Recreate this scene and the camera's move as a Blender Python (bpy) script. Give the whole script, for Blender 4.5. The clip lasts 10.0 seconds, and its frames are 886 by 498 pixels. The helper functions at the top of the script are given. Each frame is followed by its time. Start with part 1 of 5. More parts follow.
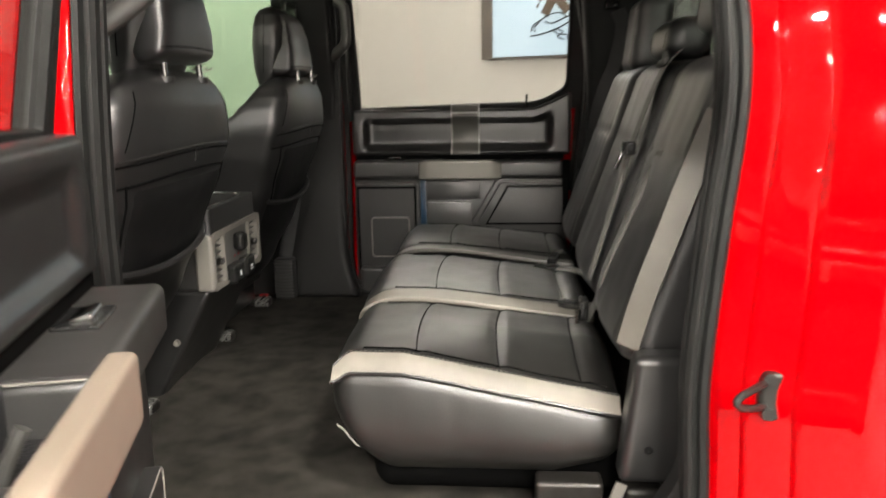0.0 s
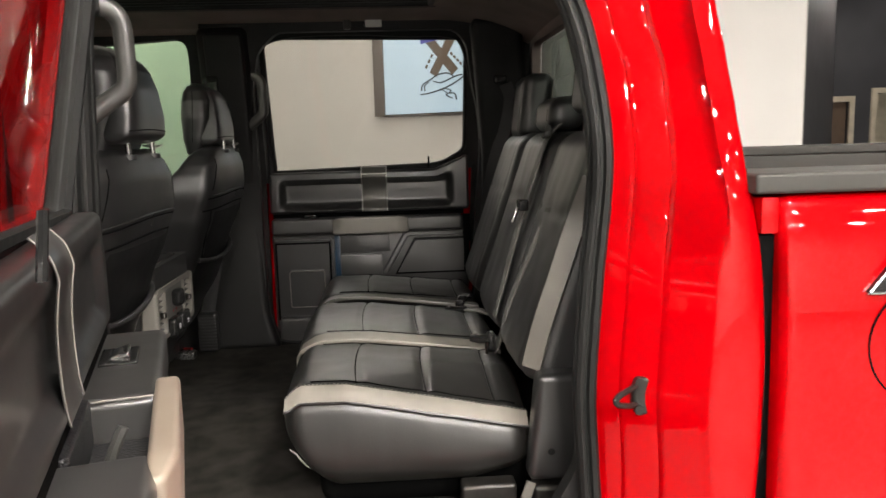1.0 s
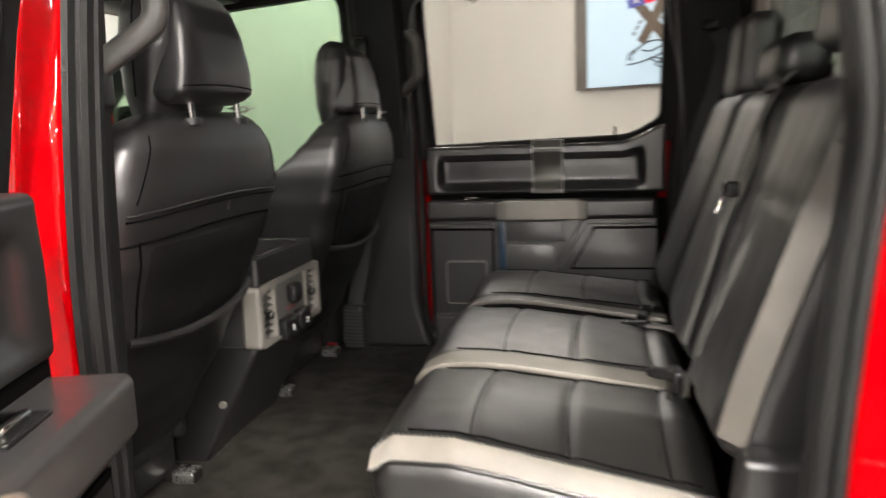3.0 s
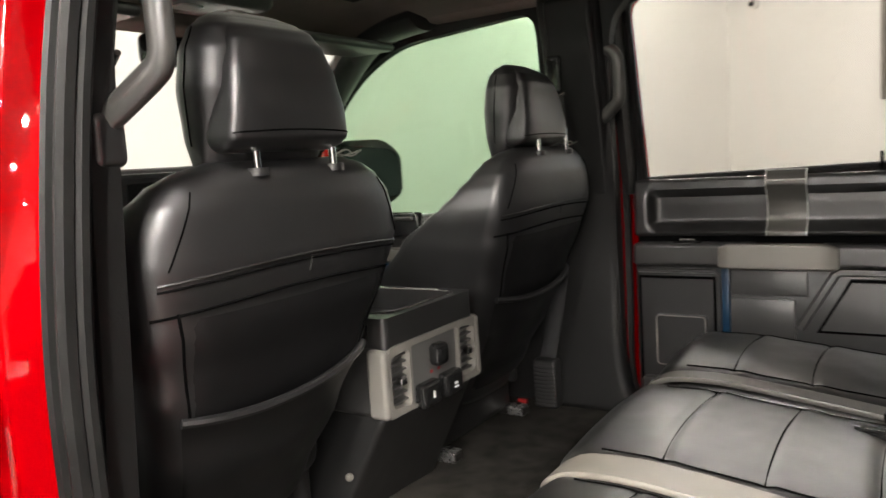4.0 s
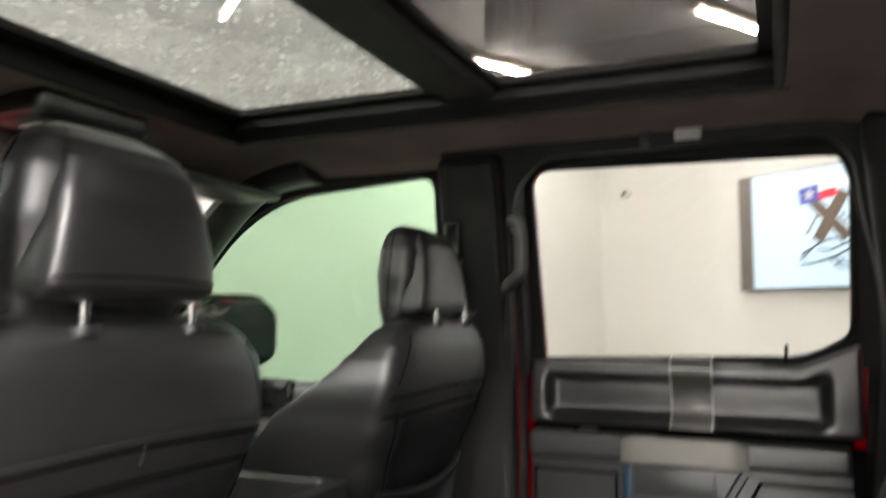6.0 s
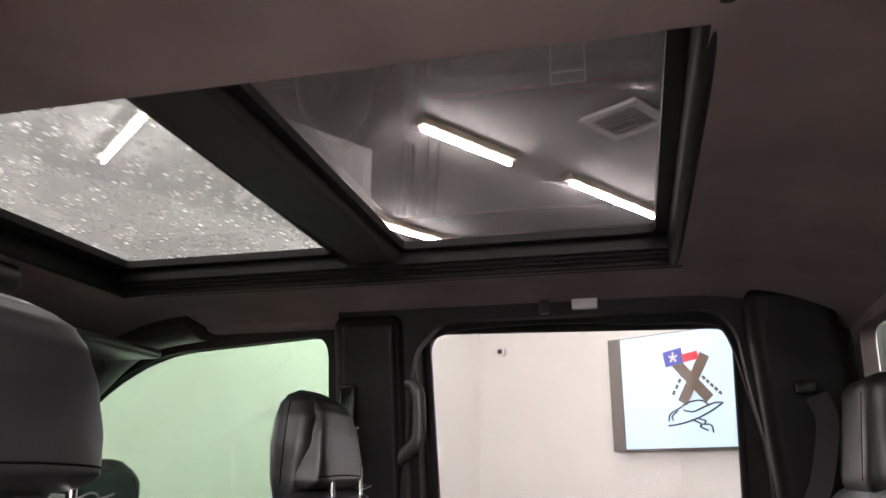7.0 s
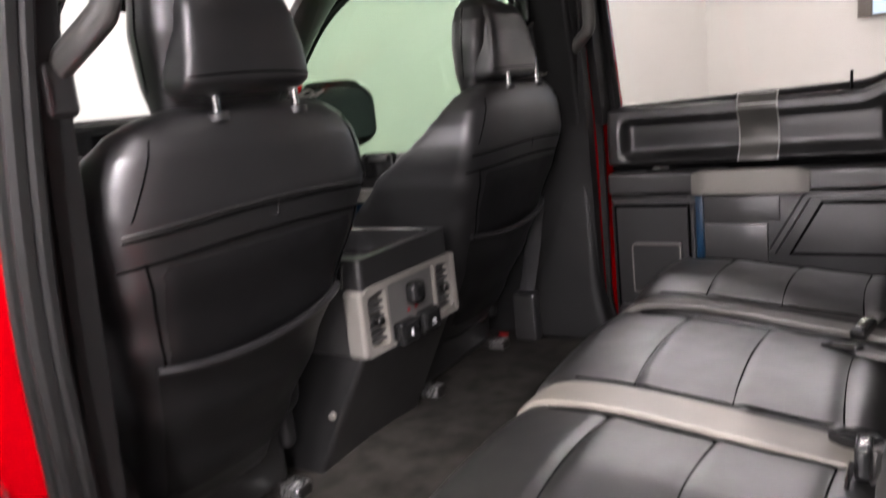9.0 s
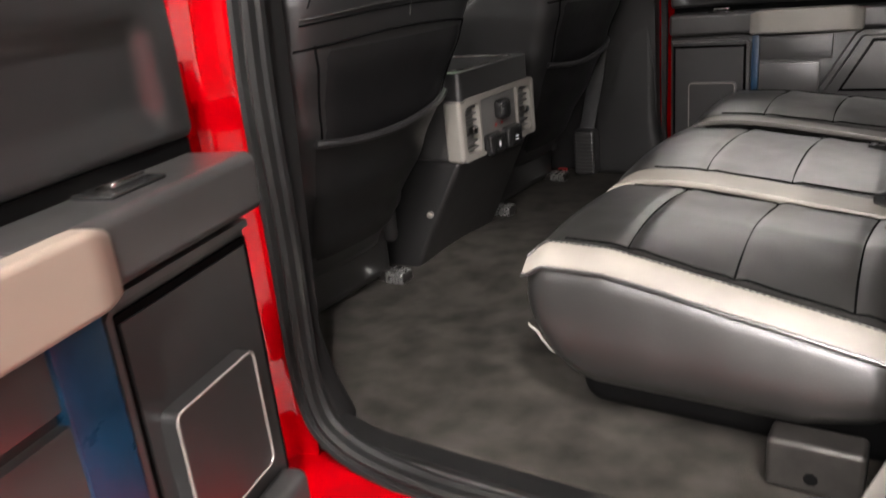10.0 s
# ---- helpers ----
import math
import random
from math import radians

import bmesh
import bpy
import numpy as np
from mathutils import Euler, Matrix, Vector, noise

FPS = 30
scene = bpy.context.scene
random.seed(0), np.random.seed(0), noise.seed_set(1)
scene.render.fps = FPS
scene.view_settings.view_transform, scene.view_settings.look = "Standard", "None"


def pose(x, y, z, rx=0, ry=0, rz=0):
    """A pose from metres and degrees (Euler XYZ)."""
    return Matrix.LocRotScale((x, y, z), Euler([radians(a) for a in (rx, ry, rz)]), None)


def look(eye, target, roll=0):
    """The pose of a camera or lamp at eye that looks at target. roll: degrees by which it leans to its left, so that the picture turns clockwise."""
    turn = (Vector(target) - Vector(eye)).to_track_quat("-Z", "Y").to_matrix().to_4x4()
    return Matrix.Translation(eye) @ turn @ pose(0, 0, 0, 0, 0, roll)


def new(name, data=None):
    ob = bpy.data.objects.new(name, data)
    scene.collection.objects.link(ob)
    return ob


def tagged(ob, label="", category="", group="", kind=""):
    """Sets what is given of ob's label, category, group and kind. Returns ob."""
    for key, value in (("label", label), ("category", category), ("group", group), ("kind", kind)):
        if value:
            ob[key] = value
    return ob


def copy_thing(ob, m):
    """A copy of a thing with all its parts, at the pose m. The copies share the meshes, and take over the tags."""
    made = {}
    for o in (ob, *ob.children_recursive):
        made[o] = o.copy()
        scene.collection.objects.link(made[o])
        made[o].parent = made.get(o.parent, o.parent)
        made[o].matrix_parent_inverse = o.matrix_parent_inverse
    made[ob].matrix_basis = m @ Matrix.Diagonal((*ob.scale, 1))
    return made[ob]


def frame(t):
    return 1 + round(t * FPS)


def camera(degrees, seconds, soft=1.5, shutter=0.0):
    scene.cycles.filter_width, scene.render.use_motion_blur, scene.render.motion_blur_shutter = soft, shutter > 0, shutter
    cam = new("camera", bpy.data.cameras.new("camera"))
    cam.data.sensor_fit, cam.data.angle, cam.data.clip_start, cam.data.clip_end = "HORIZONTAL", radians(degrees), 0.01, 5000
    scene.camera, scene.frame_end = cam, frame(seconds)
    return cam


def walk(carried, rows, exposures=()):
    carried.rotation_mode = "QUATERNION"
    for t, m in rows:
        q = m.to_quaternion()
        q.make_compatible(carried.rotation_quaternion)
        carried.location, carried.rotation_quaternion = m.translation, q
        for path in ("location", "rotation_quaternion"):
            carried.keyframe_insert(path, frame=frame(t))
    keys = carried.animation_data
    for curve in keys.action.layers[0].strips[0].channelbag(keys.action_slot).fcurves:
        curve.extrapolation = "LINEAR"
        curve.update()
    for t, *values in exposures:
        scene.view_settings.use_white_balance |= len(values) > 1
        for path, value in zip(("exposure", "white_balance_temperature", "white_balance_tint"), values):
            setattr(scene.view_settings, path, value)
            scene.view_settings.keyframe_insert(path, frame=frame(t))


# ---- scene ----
import itertools
cam = camera(60.0, 10.0, shutter=0.5)
PATH = [
    (0, (0.195, -1.902, 1.512), (0.037, 0.05, 1.102), -0.9),
    (0.5, (0.16, -2.081, 1.562), (0.173, -0.108, 1.235), -1.0),
    (1, (0.134, -2.173, 1.558), (0.256, -0.197, 1.271), -1.6),
    (1.3, (0.134, -2.188, 1.557), (0.284, -0.214, 1.273), -2.2),
    (1.5, (0.139, -2.189, 1.56), (0.292, -0.216, 1.272), -2.1),
    (2, (0.167, -2.152, 1.547), (0.288, -0.181, 1.233), -2.6),
    (2.2, (0.2, -2.098, 1.538), (0.257, -0.126, 1.208), -3.2),
    (3.3, (0.246, -1.512, 1.514), (-0.379, 0.363, 1.21), -2.0),
    (3.5, (0.263, -1.421, 1.534), (-0.506, 0.403, 1.248), -2.4),
    (4, (0.388, -1.306, 1.537), (-0.692, 0.361, 1.304), -3.7),
    (4.5, (0.505, -1.283, 1.52), (-0.76, 0.25, 1.294), -3.6),
    (5, (0.524, -1.272, 1.508), (-0.787, 0.217, 1.256), -4.0),
    (5.5, (0.426, -1.216, 1.505), (-0.741, 0.401, 1.356), -2.4),
    (6, (0.256, -1.127, 1.55), (-0.536, 0.701, 1.728), 0.2),
    (6.1, (0.228, -1.112, 1.563), (-0.492, 0.737, 1.812), 0.5),
    (7.3, (0.182, -1.123, 1.583), (-0.272, 0.736, 2.165), 0.1),
    (7.5, (0.186, -1.129, 1.585), (-0.278, 0.74, 2.126), -0.0),
    (8, (0.221, -1.155, 1.585), (-0.327, 0.746, 1.875), -1.0),
    (8.2, (0.248, -1.161, 1.576), (-0.38, 0.735, 1.686), -1.9),
    (8.5, (0.307, -1.203, 1.545), (-0.487, 0.627, 1.405), -3.2),
    (8.8, (0.38, -1.269, 1.541), (-0.589, 0.454, 1.235), -4.9),
    (9, (0.408, -1.295, 1.533), (-0.635, 0.365, 1.141), -6.1),
    (9.5, (0.421, -1.451, 1.494), (-0.651, 0.131, 0.905), -6.3),
    (9.6, (0.415, -1.493, 1.476), (-0.663, 0.08, 0.874), -6.3),
    (10, (0.404, -1.597, 1.445), (-0.666, -0.045, 0.774), -5.9),
]
walk(cam, [(t, look(eye, target, roll)) for t, eye, target, roll in PATH],
     exposures=[(0, 0.15, 7000, 10), (0.5, 0.05, 6900, 10), (1.2, -0.42, 6900, 12), (2, -0.42, 6900, 12), (3.4, 0.38, 6800, 12), (5.0, 0.5, 6800, 12), (5.5, 0.58, 6700, 11), (6.2, 0.56, 6500, 10),
                (7.3, 0.48, 6350, 24), (8.0, 0.47, 6350, 24), (9.0, 0.5, 6400, 22), (10, 0.3, 6650, 16)])

# ---------------------------------------------------------------- world
world = bpy.data.worlds.new("world")
world.use_nodes = True
world.node_tree.nodes["Background"].inputs[0].default_value = (0.9, 0.95, 1.0, 1)
world.node_tree.nodes["Background"].inputs[1].default_value = 0.02
scene.world = world
LAMP_POWER = 250.0


# ---------------------------------------------------------------- materials
def material(name, colour, rough=0.5, metal=0.0, coat=0.0, spec=0.5, vary=0.12, vary_scale=6.0, grain=0.0, grain_scale=400.0,
             kind="noise", rough_vary=0.08, sheen=0.0, coat_rough=0.04, pebble=0.0):
    """A surface with colour drift, roughness drift and fine relief."""
    m = bpy.data.materials.new(name)
    m.use_nodes = True
    nt = m.node_tree
    b = nt.nodes["Principled BSDF"]
    b.inputs["Metallic"].default_value = metal
    b.inputs["Coat Weight"].default_value = coat
    b.inputs["Coat Roughness"].default_value = coat_rough
    b.inputs["Specular IOR Level"].default_value = spec
    b.inputs["Sheen Weight"].default_value = sheen
    co = nt.nodes.new("ShaderNodeTexCoord")
    n = nt.nodes.new("ShaderNodeTexNoise")
    n.inputs["Scale"].default_value, n.inputs["Detail"].default_value = vary_scale, 5
    nt.links.new(co.outputs["Object"], n.inputs["Vector"])
    r = nt.nodes.new("ShaderNodeValToRGB")
    r.color_ramp.elements[0].position, r.color_ramp.elements[1].position = 0.3, 0.7
    r.color_ramp.elements[0].color = [c * (1 - vary) for c in colour] + [1]
    r.color_ramp.elements[1].color = [min(1, c * (1 + vary)) for c in colour] + [1]
    nt.links.new(n.outputs["Fac"], r.inputs["Fac"])
    nt.links.new(r.outputs["Color"], b.inputs["Base Color"])
    q = nt.nodes.new("ShaderNodeMapRange")
    q.inputs["To Min"].default_value, q.inputs["To Max"].default_value = max(0, rough - rough_vary), min(1, rough + rough_vary)
    n2 = nt.nodes.new("ShaderNodeTexNoise")
    n2.inputs["Scale"].default_value, n2.inputs["Detail"].default_value = vary_scale * 4, 4
    nt.links.new(co.outputs["Object"], n2.inputs["Vector"])
    nt.links.new(n2.outputs["Fac"], q.inputs["Value"])
    nt.links.new(q.outputs["Result"], b.inputs["Roughness"])
    if grain:
        g = nt.nodes.new("ShaderNodeTexVoronoi" if kind == "cells" else "ShaderNodeTexNoise")
        g.inputs["Scale"].default_value = grain_scale
        nt.links.new(co.outputs["Object"], g.inputs["Vector"])
        u = nt.nodes.new("ShaderNodeBump")
        u.inputs["Strength"].default_value, u.inputs["Distance"].default_value = grain, 0.001
        nt.links.new(g.outputs[0], u.inputs["Height"])
        nt.links.new(u.outputs["Normal"], b.inputs["Normal"])
        if pebble:
            p = nt.nodes.new("ShaderNodeTexVoronoi")
            p.inputs["Scale"].default_value = 420
            nt.links.new(co.outputs["Object"], p.inputs["Vector"])
            v = nt.nodes.new("ShaderNodeBump")
            v.inputs["Strength"].default_value, v.inputs["Distance"].default_value = pebble, 0.0006
            nt.links.new(p.outputs[0], v.inputs["Height"])
            nt.links.new(u.outputs["Normal"], v.inputs["Normal"])
            nt.links.new(v.outputs["Normal"], b.inputs["Normal"])
            nt.links.new(v.outputs["Normal"], b.inputs["Coat Normal"])
    return m


def glass(name, tint, gloss=0.06, dirt=0.0):
    """A pane: tinted clear glass with a little gloss, and dried water marks where dirt is given."""
    m = bpy.data.materials.new(name)
    m.use_nodes = True
    nt = m.node_tree
    nt.nodes.remove(nt.nodes["Principled BSDF"])
    out = nt.nodes["Material Output"]
    t, g, mix = (nt.nodes.new(k) for k in ("ShaderNodeBsdfTransparent", "ShaderNodeBsdfGlossy", "ShaderNodeMixShader"))
    t.inputs["Color"].default_value = (*tint, 1)
    g.inputs["Roughness"].default_value = 0.02
    w, pw, ma = (nt.nodes.new(k) for k in ("ShaderNodeLayerWeight", "ShaderNodeMath", "ShaderNodeMath"))
    pw.operation, pw.inputs[1].default_value = "POWER", 4.0
    ma.operation, ma.inputs[1].default_value, ma.inputs[2].default_value = "MULTIPLY_ADD", 0.5, gloss * 0.5
    nt.links.new(w.outputs["Facing"], pw.inputs[0])
    nt.links.new(pw.outputs[0], ma.inputs[0])
    nt.links.new(ma.outputs[0], mix.inputs["Fac"])
    nt.links.new(t.outputs[0], mix.inputs[1])
    nt.links.new(g.outputs[0], mix.inputs[2])
    last = mix
    if dirt:
        co = nt.nodes.new("ShaderNodeTexCoord")
        d = nt.nodes.new("ShaderNodeBsdfTranslucent")
        d.inputs["Color"].default_value = (0.75, 0.76, 0.72, 1)
        a, c = nt.nodes.new("ShaderNodeTexVoronoi"), nt.nodes.new("ShaderNodeTexNoise")
        a.inputs["Scale"].default_value = 78
        c.inputs["Scale"].default_value, c.inputs["Detail"].default_value = 22, 9
        warp = nt.nodes.new("ShaderNodeMapping")
        warp.inputs["Scale"].default_value = (1.0, 0.45, 1.0)
        nt.links.new(co.outputs["Object"], warp.inputs["Vector"])
        nt.links.new(warp.outputs[0], a.inputs["Vector"])
        nt.links.new(co.outputs["Object"], c.inputs["Vector"])
        ra, rc = nt.nodes.new("ShaderNodeValToRGB"), nt.nodes.new("ShaderNodeValToRGB")
        ra.color_ramp.elements[0].position, ra.color_ramp.elements[1].position = 0.10, 0.36
        ra.color_ramp.elements[0].color, ra.color_ramp.elements[1].color = (1, 1, 1, 1), (0, 0, 0, 1)
        rc.color_ramp.elements[0].position, rc.color_ramp.elements[1].position = 0.44, 0.60
        nt.links.new(a.outputs["Distance"], ra.inputs["Fac"])
        nt.links.new(c.outputs["Fac"], rc.inputs["Fac"])
        mul = nt.nodes.new("ShaderNodeMath")
        mul.operation = "MULTIPLY"
        nt.links.new(ra.outputs["Color"], mul.inputs[0])
        nt.links.new(rc.outputs["Color"], mul.inputs[1])
        ad = nt.nodes.new("ShaderNodeMath")
        ad.operation, ad.inputs[1].default_value, ad.inputs[2].default_value = "MULTIPLY_ADD", dirt, 0.17
        nt.links.new(mul.outputs[0], ad.inputs[0])
        mx = nt.nodes.new("ShaderNodeMixShader")
        nt.links.new(ad.outputs[0], mx.inputs["Fac"])
        nt.links.new(mix.outputs[0], mx.inputs[1])
        nt.links.new(d.outputs[0], mx.inputs[2])
        last = mx
    nt.links.new(last.outputs[0], out.inputs["Surface"])
    return m


def glow(name, colour, strength):
    m = bpy.data.materials.new(name)
    m.use_nodes = True
    b = m.node_tree.nodes["Principled BSDF"]
    b.inputs["Base Color"].default_value = (*colour, 1)
    b.inputs["Emission Color"].default_value = (*colour, 1)
    b.inputs["Emission Strength"].default_value = strength
    return m


RED = material("red_paint", (0.34, 0.0003, 0.002), 0.45, coat=0.75, coat_rough=0.025, spec=0.0, vary=0.02, vary_scale=3, rough_vary=0.01)
LEATHER = material("black_leather", (0.0080, 0.0078, 0.0080), 0.45, vary=0.15, grain=0.22, grain_scale=26, spec=0.65, coat=0.65, coat_rough=0.36, rough_vary=0.05, pebble=0.12)
CUSHION = material("worn_black_leather", (0.0085, 0.0083, 0.0075), 0.42, vary=0.15, grain=0.22, grain_scale=26, spec=0.6, coat=0.5, coat_rough=0.30, pebble=0.14, rough_vary=0.05)
GREY_LEATHER = material("grey_leather", (0.16, 0.148, 0.126), 0.48, vary=0.14, vary_scale=14, grain=0.10, grain_scale=50)
STRIPE = material("dull_grey_leather", (0.115, 0.107, 0.093), 0.5, vary=0.14, vary_scale=14, grain=0.10, grain_scale=50)
BAND = material("dark_leather", (0.008, 0.0079, 0.0079), 0.36, vary=0.15, grain=0.10, grain_scale=45)
PLASTIC = material("black_plastic", (0.013, 0.0128, 0.0127), 0.38, spec=0.8, coat=0.6, coat_rough=0.22, vary=0.12, rough_vary=0.05)
SOFT = material("dull_black_plastic", (0.0048, 0.0048, 0.0047), 0.55, spec=0.35, vary=0.15, grain=0.3, grain_scale=500)
SHADED = material("shaded_back_panel", (0.0035, 0.0034, 0.0036), 0.48, spec=0.5, vary=0.15, grain=0.2, grain_scale=30, pebble=0.12)
TRIM = material("charcoal_trim", (0.033, 0.0323, 0.0316), 0.34, spec=0.8, coat=0.3, coat_rough=0.22, vary=0.12, rough_vary=0.05)
MATT = material("matt_black_plastic", (0.032, 0.031, 0.028), 0.6, vary=0.15, spec=0.35)
GLOSSY = material("gloss_black", (0.012, 0.012, 0.012), 0.12, vary=0.05)
# Near black for seams, and for shade put into gaps and hollows.
DARK = material("near_black", (0.003, 0.003, 0.003), 0.9, spec=0.02)
RUBBER = material("rubber_seal", (0.0085, 0.0088, 0.0085), 0.58, spec=0.2, vary=0.2, vary_scale=20, grain=0.2, grain_scale=300)
LINER = material("black_headliner", (0.24, 0.196, 0.178), 0.95, vary=0.15, grain=0.5, grain_scale=1200, spec=0.2)
CARPET = material("black_carpet", (0.025, 0.0228, 0.0197), 0.97, vary=0.5, vary_scale=16, grain=1.0, grain_scale=700, spec=0.15)
PANEL = material("grey_switch_plastic", (0.09, 0.088, 0.083), 0.4, vary=0.08)
DARKSTRAP = material("black_webbing", (0.022, 0.022, 0.023), 0.65, vary=0.1, grain=0.5, grain_scale=900)
TINTED = glass("privacy_glass", (0.36, 0.385, 0.365))
SILVER = material("satin_silver_plastic", (0.215, 0.203, 0.182), 0.46, metal=0.25, vary=0.06)
BEIGE = material("satin_champagne_plastic", (0.27, 0.222, 0.178), 0.45, metal=0.2, vary=0.06)
CHROME = material("chrome", (0.75, 0.75, 0.74), 0.12, metal=1.0, vary=0.04)
STEEL = material("painted_steel", (0.028, 0.026, 0.024), 0.32, metal=0.5, vary=0.3, vary_scale=30)
STRAP = material("grey_webbing", (0.10, 0.097, 0.09), 0.7, vary=0.1, grain=0.5, grain_scale=900)
GRILLE = material("woven_grille", (0.13, 0.125, 0.115), 0.35, metal=0.3, vary=0.1)
STRIP = material("bright_satin_strip", (0.72, 0.71, 0.68), 0.4, metal=0.2, vary=0.05)
BLUE = material("blue_film", (0.002, 0.024, 0.055), 0.3)
REDPLASTIC = material("red_plastic", (0.25, 0.008, 0.008), 0.45)
MARK = material("white_mark", (0.7, 0.7, 0.7), 0.5)
FRAY = material("pale_lining", (0.20, 0.195, 0.175), 0.9, vary=0.3, vary_scale=60)
# Grip grey lifted above the other plastics, to carry the handles' shine.
GRIP = material("lit_grip_plastic", (0.045, 0.044, 0.041), 0.34, spec=0.7, vary=0.15, vary_scale=20)
GRAINED = material("grained_black_plastic", (0.012, 0.012, 0.013), 0.38, spec=0.6, grain=0.9, grain_scale=420, kind="cells")
BRACKET = material("worn_metal", (0.30, 0.30, 0.29), 0.28, metal=0.8, vary=0.3, vary_scale=40)
# Piping greyer than the leather: the highlight along the seam, put into colour.
PIPING = material("lightened_piping", (0.016, 0.0155, 0.015), 0.4, vary=0.15)
STITCH = material("grey_thread", (0.20, 0.19, 0.17), 0.7)
FRONTGLASS = glass("green_tinted_glass", (0.58, 0.70, 0.59))
REARGLASS = glass("neutral_glass", (0.72, 0.715, 0.695))
SHIELD = glass("windscreen_glass", (0.80, 0.84, 0.81))
ROOFGLASS = glass("smoked_glass", (0.42, 0.41, 0.40), gloss=0.14)
ROOFDIRTY = glass("smoked_water_marked_glass", (0.42, 0.43, 0.41), gloss=0.08, dirt=0.55)
WALL = material("white_wall_paint", (0.66, 0.645, 0.615), 0.6, vary=0.03, vary_scale=1.5, grain=0.1, grain_scale=90)
DARKWALL = material("charcoal_wall_paint", (0.05, 0.05, 0.056), 0.6, vary=0.1, vary_scale=2)
CEILING = material("grey_ceiling_paint", (0.30, 0.29, 0.28), 0.8, vary=0.08, vary_scale=2)
CONCRETE = material("polished_concrete", (0.14, 0.137, 0.132), 0.35, vary=0.2, vary_scale=2, grain=0.1, grain_scale=60)
TUBE = glow("lamp_tube", (1.0, 0.98, 0.955), LAMP_POWER)
BAY = glow("lamp_disc", (1.0, 0.98, 0.955), 1050)
BRIGHT = glow("bright_lamp_tube", (1.0, 0.98, 0.955), LAMP_POWER * 8.6)
SCREEN = glow("screen_glow", (0.50, 0.68, 0.84), 0.55)
CASING = material("cream_casing", (0.62, 0.55, 0.42), 0.5)
OAK = material("brown_door", (0.12, 0.08, 0.055), 0.5)


# ---------------------------------------------------------------- shape tools
def part(name, bm, mat, parent=None, label="", m=None, sharp=38):
    """Links a bmesh as one object, under a thing or a part where parent is given."""
    if m is not None:
        bm.transform(m)
    bmesh.ops.recalc_face_normals(bm, faces=bm.faces)
    me = bpy.data.meshes.new(name)
    bm.to_mesh(me)
    bm.free()
    me.materials.append(mat)
    me.shade_smooth()
    me.set_sharp_from_angle(angle=radians(sharp))
    ob = new(name, me)
    if parent is not None:
        ob.parent = parent
        base = parent.matrix_basis if parent.parent is None else parent.parent.matrix_basis
        ob.matrix_parent_inverse = base.inverted()
    if label:
        ob["label"] = label
    return ob


def thing(name, label, category, at=(0, 0, 0), group="", kind=""):
    ob = new(name)
    ob.empty_display_size = 0.1
    ob.matrix_basis = pose(*at)
    return tagged(ob, label, category, group, kind)


def setting(ob, label):
    return tagged(ob, label, kind="structure")


def box(lo, hi, bev=0.0, seg=2, bm=None):
    bm = bm or bmesh.new()
    made = bmesh.ops.create_cube(bm, size=1)["verts"]
    for v in made:
        v.co = Vector([(lo[i] + hi[i]) / 2 + v.co[i] * (hi[i] - lo[i]) for i in range(3)])
    if bev:
        edges = list({e for v in made for e in v.link_edges})
        bmesh.ops.bevel(bm, geom=edges, offset=bev, segments=seg, profile=0.6, affect="EDGES")
    return bm


def rbox(lo, hi, r, res=0.02, f=None, arc=4, bm=None):
    """A box with round edges on a fine grid; f moves each point."""
    bm = bm or bmesh.new()
    lo, hi = Vector(lo), Vector(hi)
    r = min(r, *[(hi[i] - lo[i]) / 2 - 1e-5 for i in range(3)])
    axis = []
    for i in range(3):
        a = [lo[i] + r * (1 - math.tan(math.pi / 4 * (1 - k / arc))) for k in range(arc)]
        b = [hi[i] - r * (1 - math.tan(math.pi / 4 * (1 - k / arc))) for k in range(arc)][::-1]
        n = max(1, round((hi[i] - lo[i] - 2 * r) / res))
        axis.append(a + [lo[i] + r + (hi[i] - lo[i] - 2 * r) * k / n for k in range(n + 1)] + b)
    seen = {}

    def vert(p):
        key = tuple(round(c, 6) for c in p)
        if key not in seen:
            q = Vector([min(max(p[i], lo[i] + r), hi[i] - r) for i in range(3)])
            d = Vector(p) - q
            c = q + d.normalized() * r if d.length > 1e-9 else Vector(p)
            seen[key] = bm.verts.new(f(c) if f else c)
        return seen[key]

    for i in range(3):
        j, k = (i + 1) % 3, (i + 2) % 3
        for end in (lo[i], hi[i]):
            for a0, a1 in zip(axis[j], axis[j][1:]):
                for b0, b1 in zip(axis[k], axis[k][1:]):
                    quad = []
                    for a, b in ((a0, b0), (a1, b0), (a1, b1), (a0, b1)):
                        p = [0, 0, 0]
                        p[i], p[j], p[k] = end, a, b
                        quad.append(vert(p))
                    if len(set(quad)) == 4:
                        bm.faces.new(quad)
    return bm


def smooth(pts, n=8, closed=False):
    """A smooth line through points."""
    p = [Vector(q) for q in pts]
    out, m = [], len(p)
    for i in range(m if closed else m - 1):
        a, b, c, d = (p[(i + k) % m] if closed else p[min(max(i + k, 0), m - 1)] for k in (-1, 0, 1, 2))
        for j in range(n):
            t = j / n
            out.append(0.5 * ((2 * b) + (c - a) * t + (2 * a - 5 * b + 4 * c - d) * t * t + (3 * b - a - 3 * c + d) * t ** 3))
    return out if closed else out + [p[-1]]


